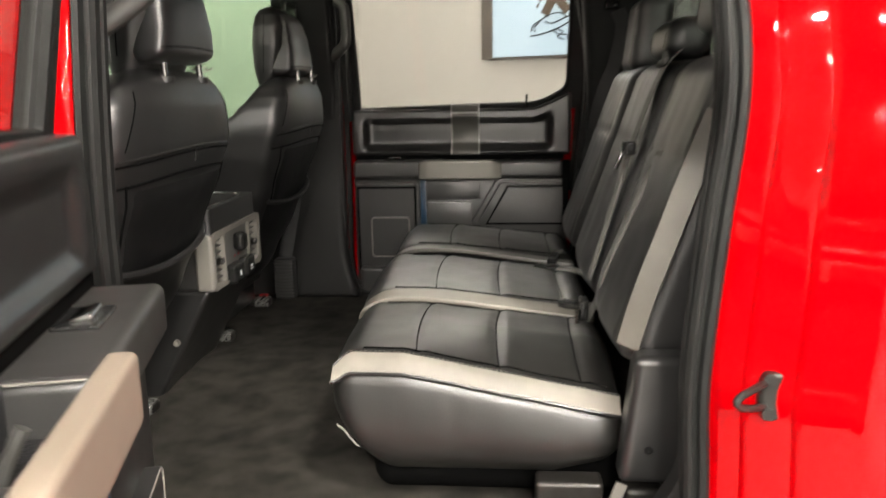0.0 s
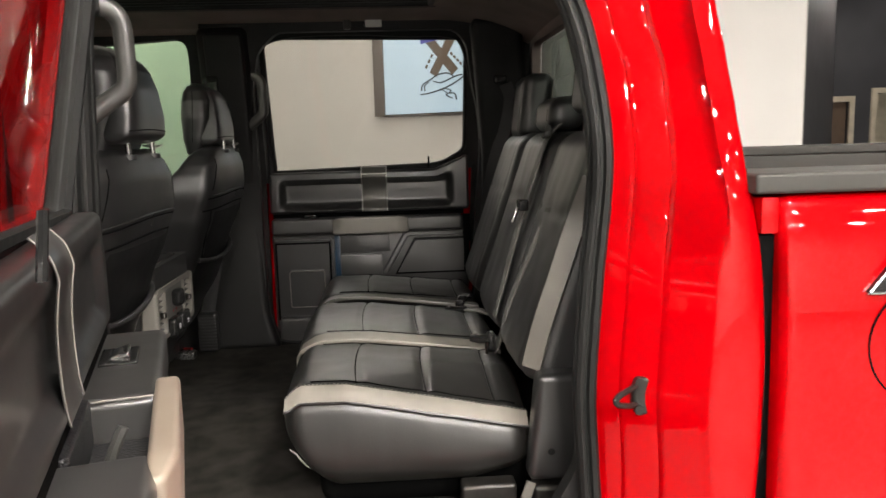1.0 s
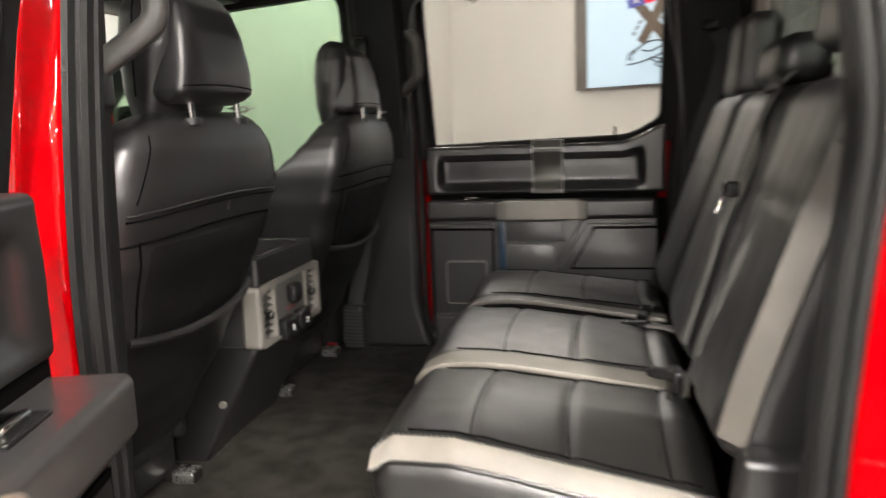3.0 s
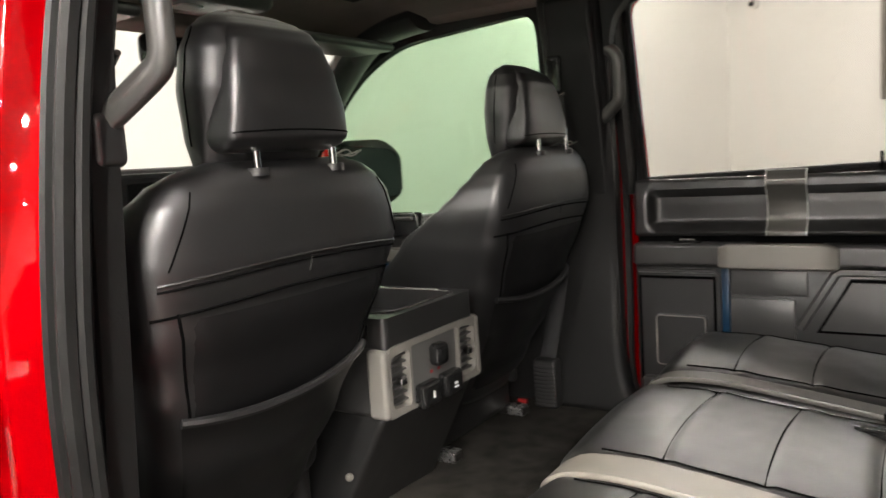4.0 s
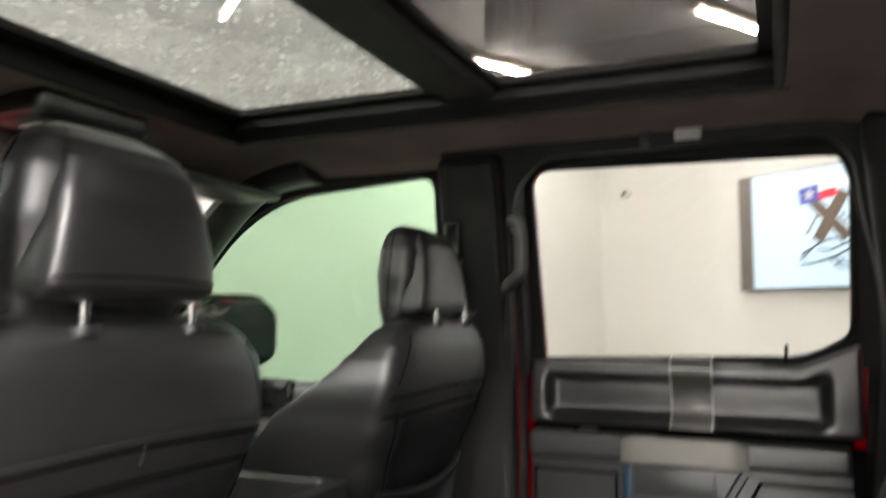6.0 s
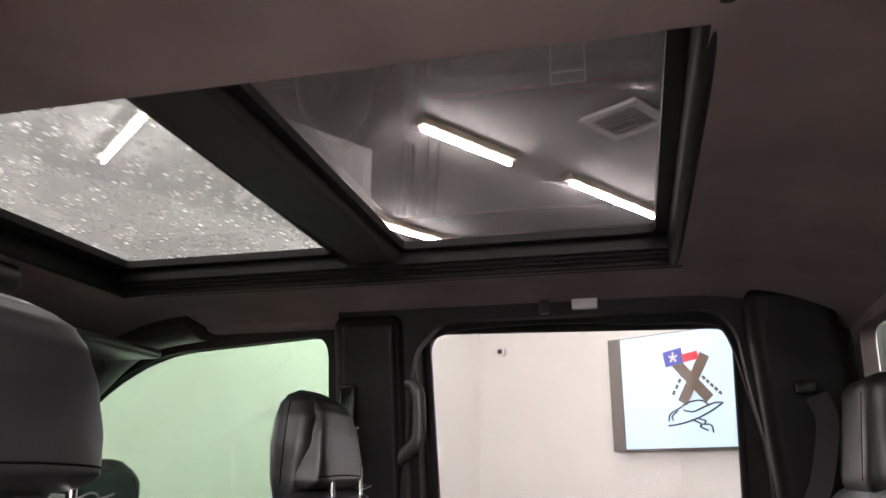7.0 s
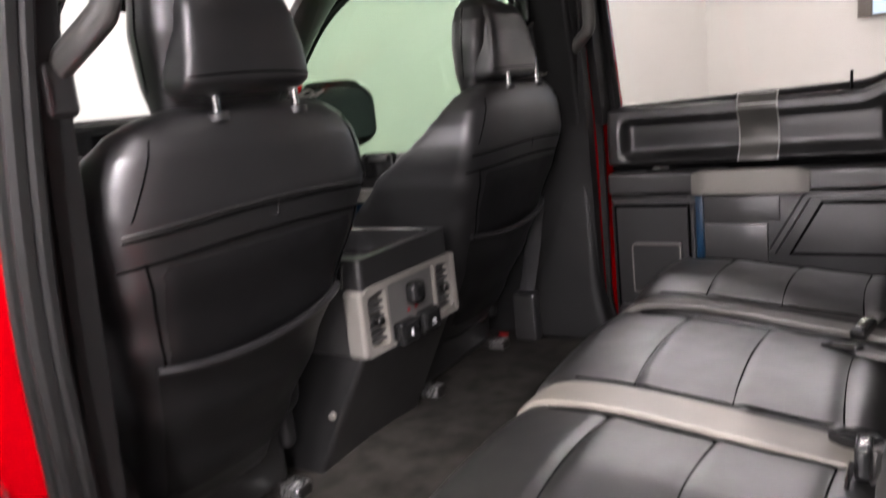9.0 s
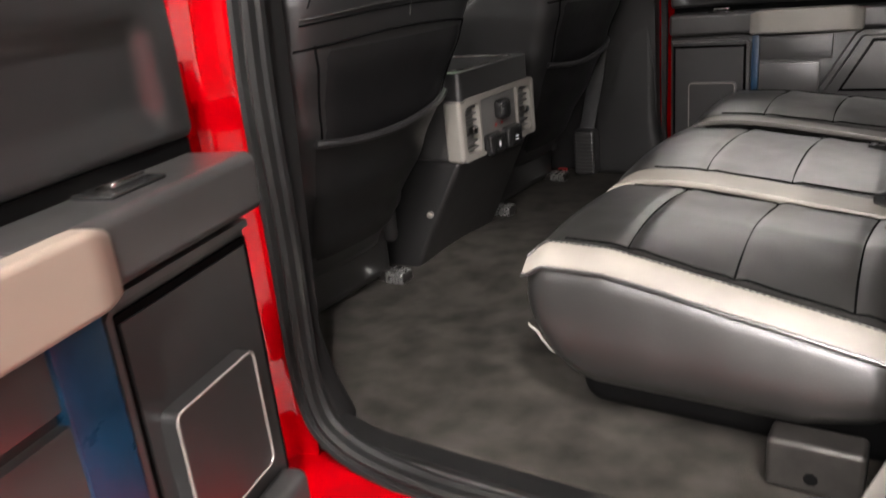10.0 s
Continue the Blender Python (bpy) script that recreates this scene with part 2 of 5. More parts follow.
def sweep(pts, prof, closed=False, up=None, bm=None, scale=None):
    """A closed profile of (side, up) pairs carried along a line. up: the direction held as the profile's own up."""
    bm = bm or bmesh.new()
    p = [Vector(q) for q in pts]
    m, rings, keep = len(p), [], None
    for i in range(m):
        t = (p[(i + 1) % m] - p[i - 1]) if closed or 0 < i < m - 1 else (p[1] - p[0] if i == 0 else p[-1] - p[-2])
        t.normalize()
        u = Vector(up(p[i]) if callable(up) else up) if up is not None else (keep or Vector((0.21, 0.13, 0.97)))
        u = (u - t * u.dot(t)).normalized()
        keep = u
        s = t.cross(u)
        k = scale(i / (m - 1)) if scale else 1
        rings.append([bm.verts.new(p[i] + s * a * k + u * b * k) for a, b in prof])
    n = len(prof)
    for i in range(m if closed else m - 1):
        for j in range(n):
            bm.faces.new((rings[i][j], rings[i][(j + 1) % n], rings[(i + 1) % m][(j + 1) % n], rings[(i + 1) % m][j]))
    if not closed:
        bm.faces.new(rings[0]), bm.faces.new(rings[-1])
    return bm


def disc(r, n=8, squash=1.0):
    return [(r * math.cos(2 * math.pi * k / n), squash * r * math.sin(2 * math.pi * k / n)) for k in range(n)]


def slab(w, h):
    """A flat profile with round ends."""
    return [(-w, -h * 0.5), (-w * 0.96, -h), (w * 0.96, -h), (w, -h * 0.5), (w, h * 0.5), (w * 0.96, h), (-w * 0.96, h), (-w, h * 0.5)]


def tube(pts, r, n=8, closed=False, bm=None, up=None):
    return sweep(pts, disc(r, n), closed, up, bm)


def rounded(pts, r, n=5):
    """A polygon with round corners, in the plane."""
    out, m = [], len(pts)
    for i in range(m):
        a, b, c = Vector(pts[i - 1]), Vector(pts[i]), Vector(pts[(i + 1) % m])
        ri = r[i] if isinstance(r, (list, tuple)) else r
        d, e = (a - b), (c - b)
        k = min(ri, d.length * 0.49, e.length * 0.49)
        p, q = b + d.normalized() * k, b + e.normalized() * k
        for j in range(n + 1):
            t = j / n
            out.append((1 - t) ** 2 * p + 2 * t * (1 - t) * b + t * t * q)
    return out


def plate(outer, holes, axis, d0, d1, bm=None, bev=0.0):
    """A plate from a flat outline with holes, from d0 to d1 along the axis (0, 1 or 2)."""
    bm = bm or bmesh.new()
    j, k = [(1, 2), (0, 2), (0, 1)][axis]
    edges = []
    for loop in (outer, *holes):
        vs = []
        for a in loop:
            c = [0, 0, 0]
            c[axis], c[j], c[k] = d0, a[0], a[1]
            vs.append(bm.verts.new(c))
        edges += [bm.edges.new((vs[i - 1], vs[i])) for i in range(len(vs))]
    faces = [g for g in bmesh.ops.triangle_fill(bm, edges=edges, use_beauty=True)["geom"] if isinstance(g, bmesh.types.BMFace)]
    ext = bmesh.ops.extrude_face_region(bm, geom=faces)["geom"]
    for v in ext:
        if isinstance(v, bmesh.types.BMVert):
            v.co[axis] = d1
    if bev:
        rim = [e for e in bm.edges if len(e.link_faces) == 2 and e.calc_face_angle(0) > 1.2]
        bmesh.ops.bevel(bm, geom=rim, offset=bev, segments=2, profile=0.6, affect="EDGES")
    return bm


def loft(rings, bm=None):
    bm = bm or bmesh.new()
    vs = [[bm.verts.new(c) for c in ring] for ring in rings]
    n = len(rings[0])
    for a, b in zip(vs, vs[1:]):
        for j in range(n):
            bm.faces.new((a[j], a[(j + 1) % n], b[(j + 1) % n], b[j]))
    bm.faces.new(vs[0]), bm.faces.new(vs[-1])
    return bm


def table(rows, v):
    """Interpolates rows of (key, values...) smoothly at v."""
    rows = sorted(rows)
    keys = [r[0] for r in rows]
    if v <= keys[0]:
        return rows[0][1:]
    if v >= keys[-1]:
        return rows[-1][1:]
    i = max(k for k in range(len(keys)) if keys[k] <= v)
    t = (v - keys[i]) / (keys[i + 1] - keys[i])
    t = t * t * (3 - 2 * t) * 0.5 + t * 0.5
    return [a + (b - a) * t for a, b in zip(rows[i][1:], rows[i + 1][1:])]


def groove(d, w, depth):
    return -depth * math.exp(-(d / w) ** 2)


def step(a, b, v):
    t = min(max((v - a) / (b - a), 0.0), 1.0)
    return t * t * (3 - 2 * t)


def inside(v, a, b, soft):
    return step(a, a + soft, v) * (1 - step(b - soft, b, v))


MIRROR = Matrix.Diagonal((1, -1, 1, 1))

# ---------------------------------------------------------------- the showroom
ROOM = pose(-1.40, 8.13, 0, 0, 0, -32)
HIGH = 4.05
setting(part("floor", box((-10, -13, -0.1), (14, 16, 0.0)), CONCRETE), "polished grey concrete showroom floor")
setting(part("ceiling", box((-10, -13, HIGH), (14, 16, HIGH + 0.15)), CEILING), "grey painted showroom ceiling")
setting(part("wall_north", box((-0.33, 0.0, 0), (6.29, 0.2, HIGH)), WALL, m=ROOM), "unseen white wall behind the camera, added for sheen in the cabin behind the screen")
setting(part("wall_west", box((-0.53, -19, 0), (-0.33, 0.5, HIGH)), WALL, m=ROOM), "white painted showroom side wall")
# unseen wall, made white so its reflection gives the cabin plastics sheen
setting(part("wall_south", box((-10, -13.2, 0), (14, -13, HIGH)), WALL), "unseen white wall behind the camera, added for sheen in the cabin")
setting(part("wall_east", box((14, -13, 0), (14.2, 16, HIGH)), DARKWALL), "charcoal painted showroom wall")
hall = plate([(5.0, 0), (14, 0), (14, HIGH), (5.0, HIGH)], [[(8.36, 0.001), (8.74, 0.001), (8.74, 2.02), (8.36, 2.02)], [(9.27, 0.001), (10.5, 0.001), (10.5, 2.16), (9.27, 2.16)]], 1, 12.0, 12.15)
setting(part("wall_hall", hall, DARKWALL), "charcoal hall wall with two doorways")
setting(part("wall_hall_side", box((6.09, 0.2, 0), (6.29, 9.0, HIGH)), DARKWALL, m=ROOM), "charcoal hall side wall")
setting(part("wall_office", box((5.75, 15.0, 0), (14, 15.2, HIGH)), CASING), "cream office wall seen through the doorway")
for a, b, top in ((8.36, 8.74, 2.02), (9.27, 10.5, 2.16)):
    c = plate([(a - 0.10, 0), (b + 0.10, 0), (b + 0.10, top + 0.10), (a - 0.10, top + 0.10)], [[(a, 0.001), (b, 0.001), (b, top), (a, top)]], 1, 11.95, 12.01)
    setting(part("trim", c, CASING), "cream door casing in the charcoal wall")
setting(part("door_1", box((8.38, 12.04, 0.01), (8.72, 12.09, 2.01), 0.004), OAK), "closed dark brown wooden door")
bn = thing("wall_banner", "plain red banner high on the charcoal wall", "banner")
part("cloth", box((9.55, 11.93, 2.95), (11.2, 11.96, HIGH - 0.05), 0.004), RED, bn)

# ceiling lamps: tubes under a plain tray
lamp = thing("ceiling_lamp", "white tube lamp under the showroom ceiling", "lamp", group="showroom ceiling lamps")
part("tray", box((-0.05, -0.52, 0.0), (0.05, 0.52, 0.06), 0.01), CASING, lamp, "white metal tray")
part("tube", tube([(0, -0.49, -0.025), (0, 0.49, -0.025)], 0.018, 10), TUBE, lamp, "glowing white tube")


def along(a, b):
    """Lays a lamp of the pattern's length from a to b under the ceiling."""
    d = Vector(b) - Vector(a)
    return pose((a[0] + b[0]) / 2, (a[1] + b[1]) / 2, HIGH - 0.06, 0, 0, math.degrees(math.atan2(d.y, d.x)) - 90) @ Matrix.Diagonal((1, d.length / 0.98, 1, 1))


lamp.matrix_basis = along((-1.17, 3.73), (-0.66, 4.51))
for a, b in (((-0.245, 5.03), (0.50, 6.17)), ((-2.32, 5.45), (-1.65, 6.57)), ((-2.98, 3.08), (-3.81, 3.73))):
    copy_thing(lamp, along(a, b))
for x, y, turn in ((0.77, -7.9, 0), (6.7, -4.2, 0), (8.7, -4.2, 0), (2.7, -12.3, 0), (10.7, -6.9, 0)):
    copy_thing(lamp, ROOM @ pose(x, y, HIGH - 0.06, 0, 0, turn))
# unseen lamps: one in the lit office, two added to brighten the hall
for x, y in ((9.8, 13.6), (8.6, 10.5), (6.4, 6.9)):
    copy_thing(lamp, pose(x, y, HIGH - 0.06))
# round lamps over the far end of the showroom
bay = thing("bay_lamp", "round white lamp under the showroom ceiling", "lamp", group="round ceiling lamps")
part("shade", loft([[Vector((r * math.cos(k * math.pi / 12), r * math.sin(k * math.pi / 12), z)) for k in range(24)] for r, z in ((0.13, 0.0), (0.128, 0.06), (0.07, 0.13), (0.05, 0.20))]), CASING, bay, "white metal shade")
part("diffuser", tube([(0, 0, -0.012), (0, 0, -0.002)], 0.105, 20), BAY, bay, "glowing white disc")
bay.matrix_basis = pose(2.2, -6.2, HIGH - 0.2)
for x, y in itertools.product((-4.6, -2.0, 0.5, 2.2, 3.9, 5.6, 7.3), (-6.2, -7.8, -11.0)):
    if (x, y) != (2.2, -6.2):
        copy_thing(bay, pose(x, y, HIGH - 0.2))
strong = thing("ceiling_lamp", "bright white tube lamp under the showroom ceiling", "lamp", group="bright ceiling lamps")
part("tray", plate([(-0.17, 0.0), (-0.15, 0.075), (0.15, 0.075), (0.17, 0.0), (0.165, 0.0), (0.143, 0.067), (-0.143, 0.067), (-0.165, 0.0)], [], 1, -0.60, 0.60), CASING, strong, "white metal reflector tray")
part("rod", tube([(0, -0.4, 0.07), (0, -0.4, 0.16)], 0.006), STEEL, strong)
part("rod", tube([(0, 0.4, 0.07), (0, 0.4, 0.16)], 0.006), STEEL, strong)
part("tube", tube([(0, -0.55, 0.022), (0, 0.55, 0.022)], 0.018, 10), BRIGHT, strong, "glowing white tube")
strong.matrix_basis = pose(1.3, -2.75, HIGH - 0.15, 0, 0, 32)
for x, y in ((3.0, -5.8), (0.6, -5.4), (-2.6, -3.2)):
    copy_thing(strong, pose(x, y, HIGH - 0.15, 0, 0, 32))

# dropped bulkhead and duct cover under the ceiling
setting(part("trim", box((1.15, -4.3, 3.57), (1.85, -3.52, HIGH), 0.01), CEILING, m=ROOM), "grey dropped bulkhead under the ceiling")
vent = thing("ceiling_vent", "square white framed vent in the showroom ceiling", "vent")
part("vent_frame", plate([(3.34, -2.84), (3.80, -2.84), (3.80, -2.38), (3.34, -2.38)], [[(3.40, -2.78), (3.74, -2.78), (3.74, -2.44), (3.40, -2.44)]], 2, 4.0, 4.03), WALL, vent, m=ROOM)
part("backing", box((3.39, -2.79, 4.03), (3.75, -2.43, 4.045)), DARKWALL, vent, m=ROOM)
for k in range(7):
    part("slat", box((3.405, -2.765 + k * 0.048, 4.005), (3.735, -2.742 + k * 0.048, 4.025)), CEILING, vent, m=ROOM)

# wall camera near the corner
wc = thing("wall_camera", "small white dome camera on the wall", "camera")
part("base", tube([(0.08, 0.0, 3.03), (0.08, -0.05, 3.03)], 0.055, 14), WALL, wc, m=ROOM)
part("lens", rbox((0.05, -0.09, 3.0), (0.11, -0.045, 3.06), 0.022), GLOSSY, wc, "dark dome", m=ROOM)

# the screen on a dark backing board, flat on the wall
TV = ROOM @ pose(1.81, -0.12, 1.845)
tv = thing("wall_screen", "large flat screen with a drawn sign on pale blue", "screen")
board = material("screen_board", (0.10, 0.085, 0.07), 0.5)
part("housing", box((-0.012, 0.0, -0.014), (1.932, 0.07, 1.116), 0.006), board, tv, m=TV)
part("backing_board", box((-0.155, -0.003, -0.02), (-0.013, 0.115, 1.12), 0.006), board, tv, "dark brown board beside the display", m=TV)
part("wall_bracket", box((0.5, 0.07, 0.3), (1.4, 0.118, 0.8), 0.006), STEEL, tv, m=TV)
part("display", box((0, -0.004, 0), (1.92, 0.002, 1.105)), SCREEN, tv, "pale blue lit display", m=TV)
BROWN, INK = glow("sign_brown", (0.10, 0.075, 0.055), 0.6), glow("sign_ink", (0.03, 0.035, 0.04), 0.4)


def bar(a, b, w, mat, name, y=-0.008):
    a, b = Vector((a[0], 0, a[1])), Vector((b[0], 0, b[1]))
    s = (b - a).normalized().cross(Vector((0, 1, 0))) * w / 2
    bm = bmesh.new()
    vs = [bm.verts.new(q + Vector((0, y, 0))) for q in (a + s, b + s, b - s, a - s)]
    bm.faces.new(vs)
    g = bmesh.ops.extrude_face_region(bm, geom=list(bm.faces))["geom"]
    bmesh.ops.translate(bm, verts=[v for v in g if isinstance(v, bmesh.types.BMVert)], vec=(0, 0.003, 0))
    part(name, bm, mat, tv, m=TV)


bar((0.60, 0.83), (0.94, 0.44), 0.105, BROWN, "stroke", -0.0075)
bar((0.93, 0.86), (0.66, 0.42), 0.105, BROWN, "stroke", -0.0115)
bar((0.50, 0.845), (0.70, 0.875), 0.15, glow("sign_blue", (0.05, 0.06, 0.32), 0.6), "flag_field", -0.0155)
bar((0.70, 0.925), (1.01, 0.965), 0.085, glow("sign_white", (0.8, 0.85, 0.9), 0.8), "flag_stripe", -0.0155)
bar((0.70, 0.845), (0.86, 0.865), 0.085, glow("sign_red", (0.75, 0.03, 0.04), 0.7), "flag_stripe", -0.0155)
for k in range(5):
    c, s = math.cos(math.pi * (0.5 + 0.8 * k)), math.sin(math.pi * (0.5 + 0.8 * k))
    bar((0.60, 0.86), (0.60 + 0.05 * c, 0.86 + 0.05 * s), 0.02, MARK, "star_ray", -0.019 - 0.0001 * k)
for k in range(4):
    bar((0.565 + 0.035 * k, 0.50 + 0.055 * k), (0.585 + 0.035 * k, 0.54 + 0.055 * k), 0.028, BROWN, "letter_bar", -0.0075)
for k in range(5):
    bar((0.885 + 0.038 * k, 0.655 - 0.038 * k), (0.91 + 0.038 * k, 0.625 - 0.038 * k), 0.028, BROWN, "letter_bar", -0.0075)
for line in ([(0.49, 0.21), (0.60, 0.22), (0.78, 0.26), (0.95, 0.33), (1.07, 0.40)], [(0.50, 0.25), (0.52, 0.32), (0.62, 0.37), (0.72, 0.42), (0.85, 0.43), (0.93, 0.38)],
             [(0.55, 0.25), (0.54, 0.30), (0.60, 0.345)], [(0.66, 0.35), (0.76, 0.33), (0.88, 0.37), (0.98, 0.40), (1.05, 0.40)],
             [(0.78, 0.27), (0.88, 0.24), (0.86, 0.21), (0.93, 0.20), (0.95, 0.13)], [(0.74, 0.26), (0.84, 0.21), (0.82, 0.19), (0.90, 0.15)]):
    part("sketch_line", tube([(p.x, -0.008, p.y) for p in smooth([(a, b, 0) for a, b in line], 6)], 0.008, 6), INK, tv, m=TV)

# ---------------------------------------------------------------- the truck's shell
truck = thing("pickup_truck", "bright red crew cab pickup truck with a black cabin", "pickup truck", (0, 0, 0))


def lean(z):
    """How far the cabin's sides lean inwards above the belt line."""
    return 0.20 * math.log(1 + math.exp((z - 1.46) * 24)) / 24


XS = [(0.60, 0.45), (0.80, 0.475), (0.95, 0.478), (1.1, 0.472), (1.3, 0.485), (1.5, 0.505), (1.64, 0.498), (1.78, 0.470), (1.88, 0.41), (1.93, 0.35)]
XR = [(0.60, 0.715), (0.92, 0.735), (1.06, 0.743), (1.17, 0.747), (1.29, 0.745), (1.37, 0.741), (1.44, 0.731), (1.50, 0.719), (1.585, 0.708), (1.68, 0.696), (1.763, 0.684), (2.0, 0.645)]


def skin(z):
    """How far the outer skin leans in: a slow curve that starts below the belt line."""
    return 0.215 * math.log(1 + math.exp((z - 1.35) * 7)) / 7


def corner_panel(s):
    """The cab's rear corner: stepped door jamb, outer skin and rear return."""
    rings = []
    for k in range(57):
        z = 0.60 + k * 0.025
        a, b, d = table(XS, z)[0] if s < 0 or z < 1.75 else 0.474, table(XR, z)[0], lean(z)
        prof = [(a - 0.01, 0.844), (a + 0.008, 0.851), (a + 0.042, 0.875), (a + 0.0485, 0.8795), (a + 0.0515, 0.8855), (a + 0.056, 0.8905), (a + 0.062, 0.895), (a + 0.096, 0.919), (a + 0.1025, 0.9235), (a + 0.1055, 0.9295), (a + 0.110, 0.935), (a + 0.116, 0.9395), (a + 0.148, 0.962), (a + 0.160, 0.970), (a + 0.180, 0.983), (b - 0.05, 0.988), (b - 0.014, 0.983), (b, 0.966)]
        prof = [(p.x, p.y) for p in smooth([(x, y, 0) for x, y in prof], 5)] + [(b + 0.002, 0.85), (b - 0.01, 0.844)]
        blend = [min(max((y - 0.85) / 0.08, 0), 1) for x, y in prof]
        rings.append([Vector((x, s * (y - d * (1 - w) - skin(z) * w), z)) for (x, y), w in zip(prof, blend)])
    return loft(rings)


for s in (-1, 1):
    part("quarter_panel", corner_panel(s), RED, truck, sharp=60)
    # the pillar between the doors
    rings = []
    for k in range(52):
        z = 0.62 + k * 0.025
        d = lean(z)
        prof = [(-0.376 if s > 0 else -0.42, 0.79), (-0.376, 0.850), (-0.390, 0.856), (-0.408, 0.862), (-0.416, 0.896), (-0.428, 0.903), (-0.450, 0.905), (-0.458, 0.912),
                (-0.464, 0.94), (-0.476, 0.946), (-0.56 if s < 0 else -0.525, 0.948), (-0.56 if s < 0 else -0.525, 0.79)]
        rings.append([Vector((x - (0.018 if s < 0 else 0), s * (y - d), z)) for x, y in prof])
    part("door_pillar", loft(rings), RED, truck, sharp=60)
    part("rocker_panel", rbox((-2.2, min(s * 0.76, s * 0.99), 0.52), (0.74, max(s * 0.76, s * 0.99), 0.735), 0.03, 0.3), RED, truck)
    part("roof_rail", rbox((-1.25, min(s * 0.76, s * 0.90), 1.985), (0.62, max(s * 0.76, s * 0.90), 2.06), 0.04, 0.2), RED, truck)
    # rubber seal round the rear door opening, two lips
    ring = [(-0.386 if s < 0 else -0.384, z) for z in (0.86, 1.1, 1.35, 1.6, 1.78)] + [(-0.362, 1.90), (-0.26, 1.955), (0.0, 1.965), (0.2, 1.955)] + ([(0.34, 1.952), (0.415, 1.92)] if s > 0 else [])
    ring += [(table(XS, z)[0] - (0.008 if s < 0 else 0.012), z) for z in ((1.78, 1.64, 1.5, 1.3, 1.1, 0.95, 0.85) if s > 0 else (1.88, 1.78, 1.64, 1.5, 1.3, 1.1, 0.95, 0.85))] + [(0.40, 0.765), (0.30, 0.745), (0.0, 0.745), (-0.20, 0.745), (-0.335, 0.775)]
    line = smooth([(x, s * (0.856 - lean(z)), z) for x, z in ring], 6, True)
    mid = Vector((0.06, 0, 1.33))
    prof = [(-0.022, 0.0), (-0.024, 0.012), (-0.016, 0.02), (-0.006, 0.018), (-0.002, 0.009), (0.003, 0.008), (0.007, 0.016), (0.014, 0.017), (0.021, 0.011), (0.022, 0.0), (0.0, -0.012)]
    prof = [(a * (0.8 if s < 0 else 1.0), b) for a, b in prof]
    part("door_seal", sweep(line, prof, True, up=(0, s, 0)), RUBBER, truck, "black rubber door seal")
    if s < 0:
        lip = [p + (p - Vector((0.06, p.y, 1.33))).normalized() * -0.010 + Vector((0, 0.012, 0)) for p in line]
        part("seal_lip", tube(lip, 0.011, 8, True), RUBBER, truck, "inner black plastic lip")

# black surround of the rear door opening
for s in (-1, 1):
    left = -0.404 if s < 0 else -0.374
    hole = [(left, 0.80), (left + 0.005, 1.75), (left + 0.03, 1.88), (-0.27, 1.95), (0.30, 1.95)] + ([(0.375, 1.95), (0.418, 1.90)] if s > 0 else [(0.39, 1.90)]) + [(table(XS, z)[0] - (0.018 if s < 0 else 0.035), z) for z in (1.78, 1.64, 1.5, 1.3, 1.1, 0.95)] + [(0.36, 0.775), (-0.30, 0.775)]
    bm = plate([(-0.54, 0.72), (0.66, 0.72), (0.66, 2.0), (-0.54, 2.0)], [rounded(hole, 0.03, 3)], 1, 0.80, 0.838)
    for v in bm.verts:
        v.co.y = s * (v.co.y - lean(v.co.z))
    part("opening_surround", bm, SOFT, truck, "black plastic surround of the door opening")

# black sill plates
for s in (-1, 1):
    part("sill_plate", rbox((-0.36, min(s * 0.80, s * 0.845), 0.735), (0.46, max(s * 0.80, s * 0.845), 0.768), 0.014, 0.05), PLASTIC, truck, "scuffed black sill plate")

# striker on the near jamb
st = part("striker", rbox((0.534, -0.908, 1.066), (0.562, -0.884, 1.136), 0.008, 0.02, lambda c: Vector((c.x + 0.25 * abs(c.z - 1.10), c.y - 0.10 * abs(c.z - 1.10), c.z))), STEEL, truck, "dark metal door striker")
part("striker_loop", tube(smooth([(0.552, -0.895, 1.122), (0.535, -0.916, 1.121), (0.508, -0.936, 1.116), (0.497, -0.941, 1.107), (0.505, -0.938, 1.098), (0.530, -0.920, 1.090), (0.552, -0.895, 1.086)], 5), 0.0052), STEEL, st, "bent wire loop")
for z in (1.078, 1.128):
    part("bolt", tube([(0.547, -0.906, z), (0.547, -0.914, z)], 0.009, 6), STEEL, st)

# load bed behind the cabin
for s in (-1, 1):
    def bulge(c):
        return Vector((c.x, c.y + (s * (0.012 - 0.40 * max(0, c.z - 1.17) ** 2) if c.y * s > 0.9 else 0), c.z))
    part("bed_side", rbox((0.758, min(s * 0.84, s * 0.985), 0.60), (2.75, max(s * 0.84, s * 0.985), 1.452), 0.022, 0.03, bulge), RED, truck, sharp=60)
    part("bed_rail", rbox((0.715, min(s * 0.80, s * 0.975), 1.453), (2.75, max(s * 0.80, s * 0.975), 1.487), 0.007, 0.2), MATT, truck, "black plastic bed rail cap")
    part("bed_gap_seal", box((0.730, min(s * 0.88, s * 0.955), 0.60), (0.760, max(s * 0.88, s * 0.955), 1.385), 0.005), DARK, truck, "black rubber strip between cab and bed")
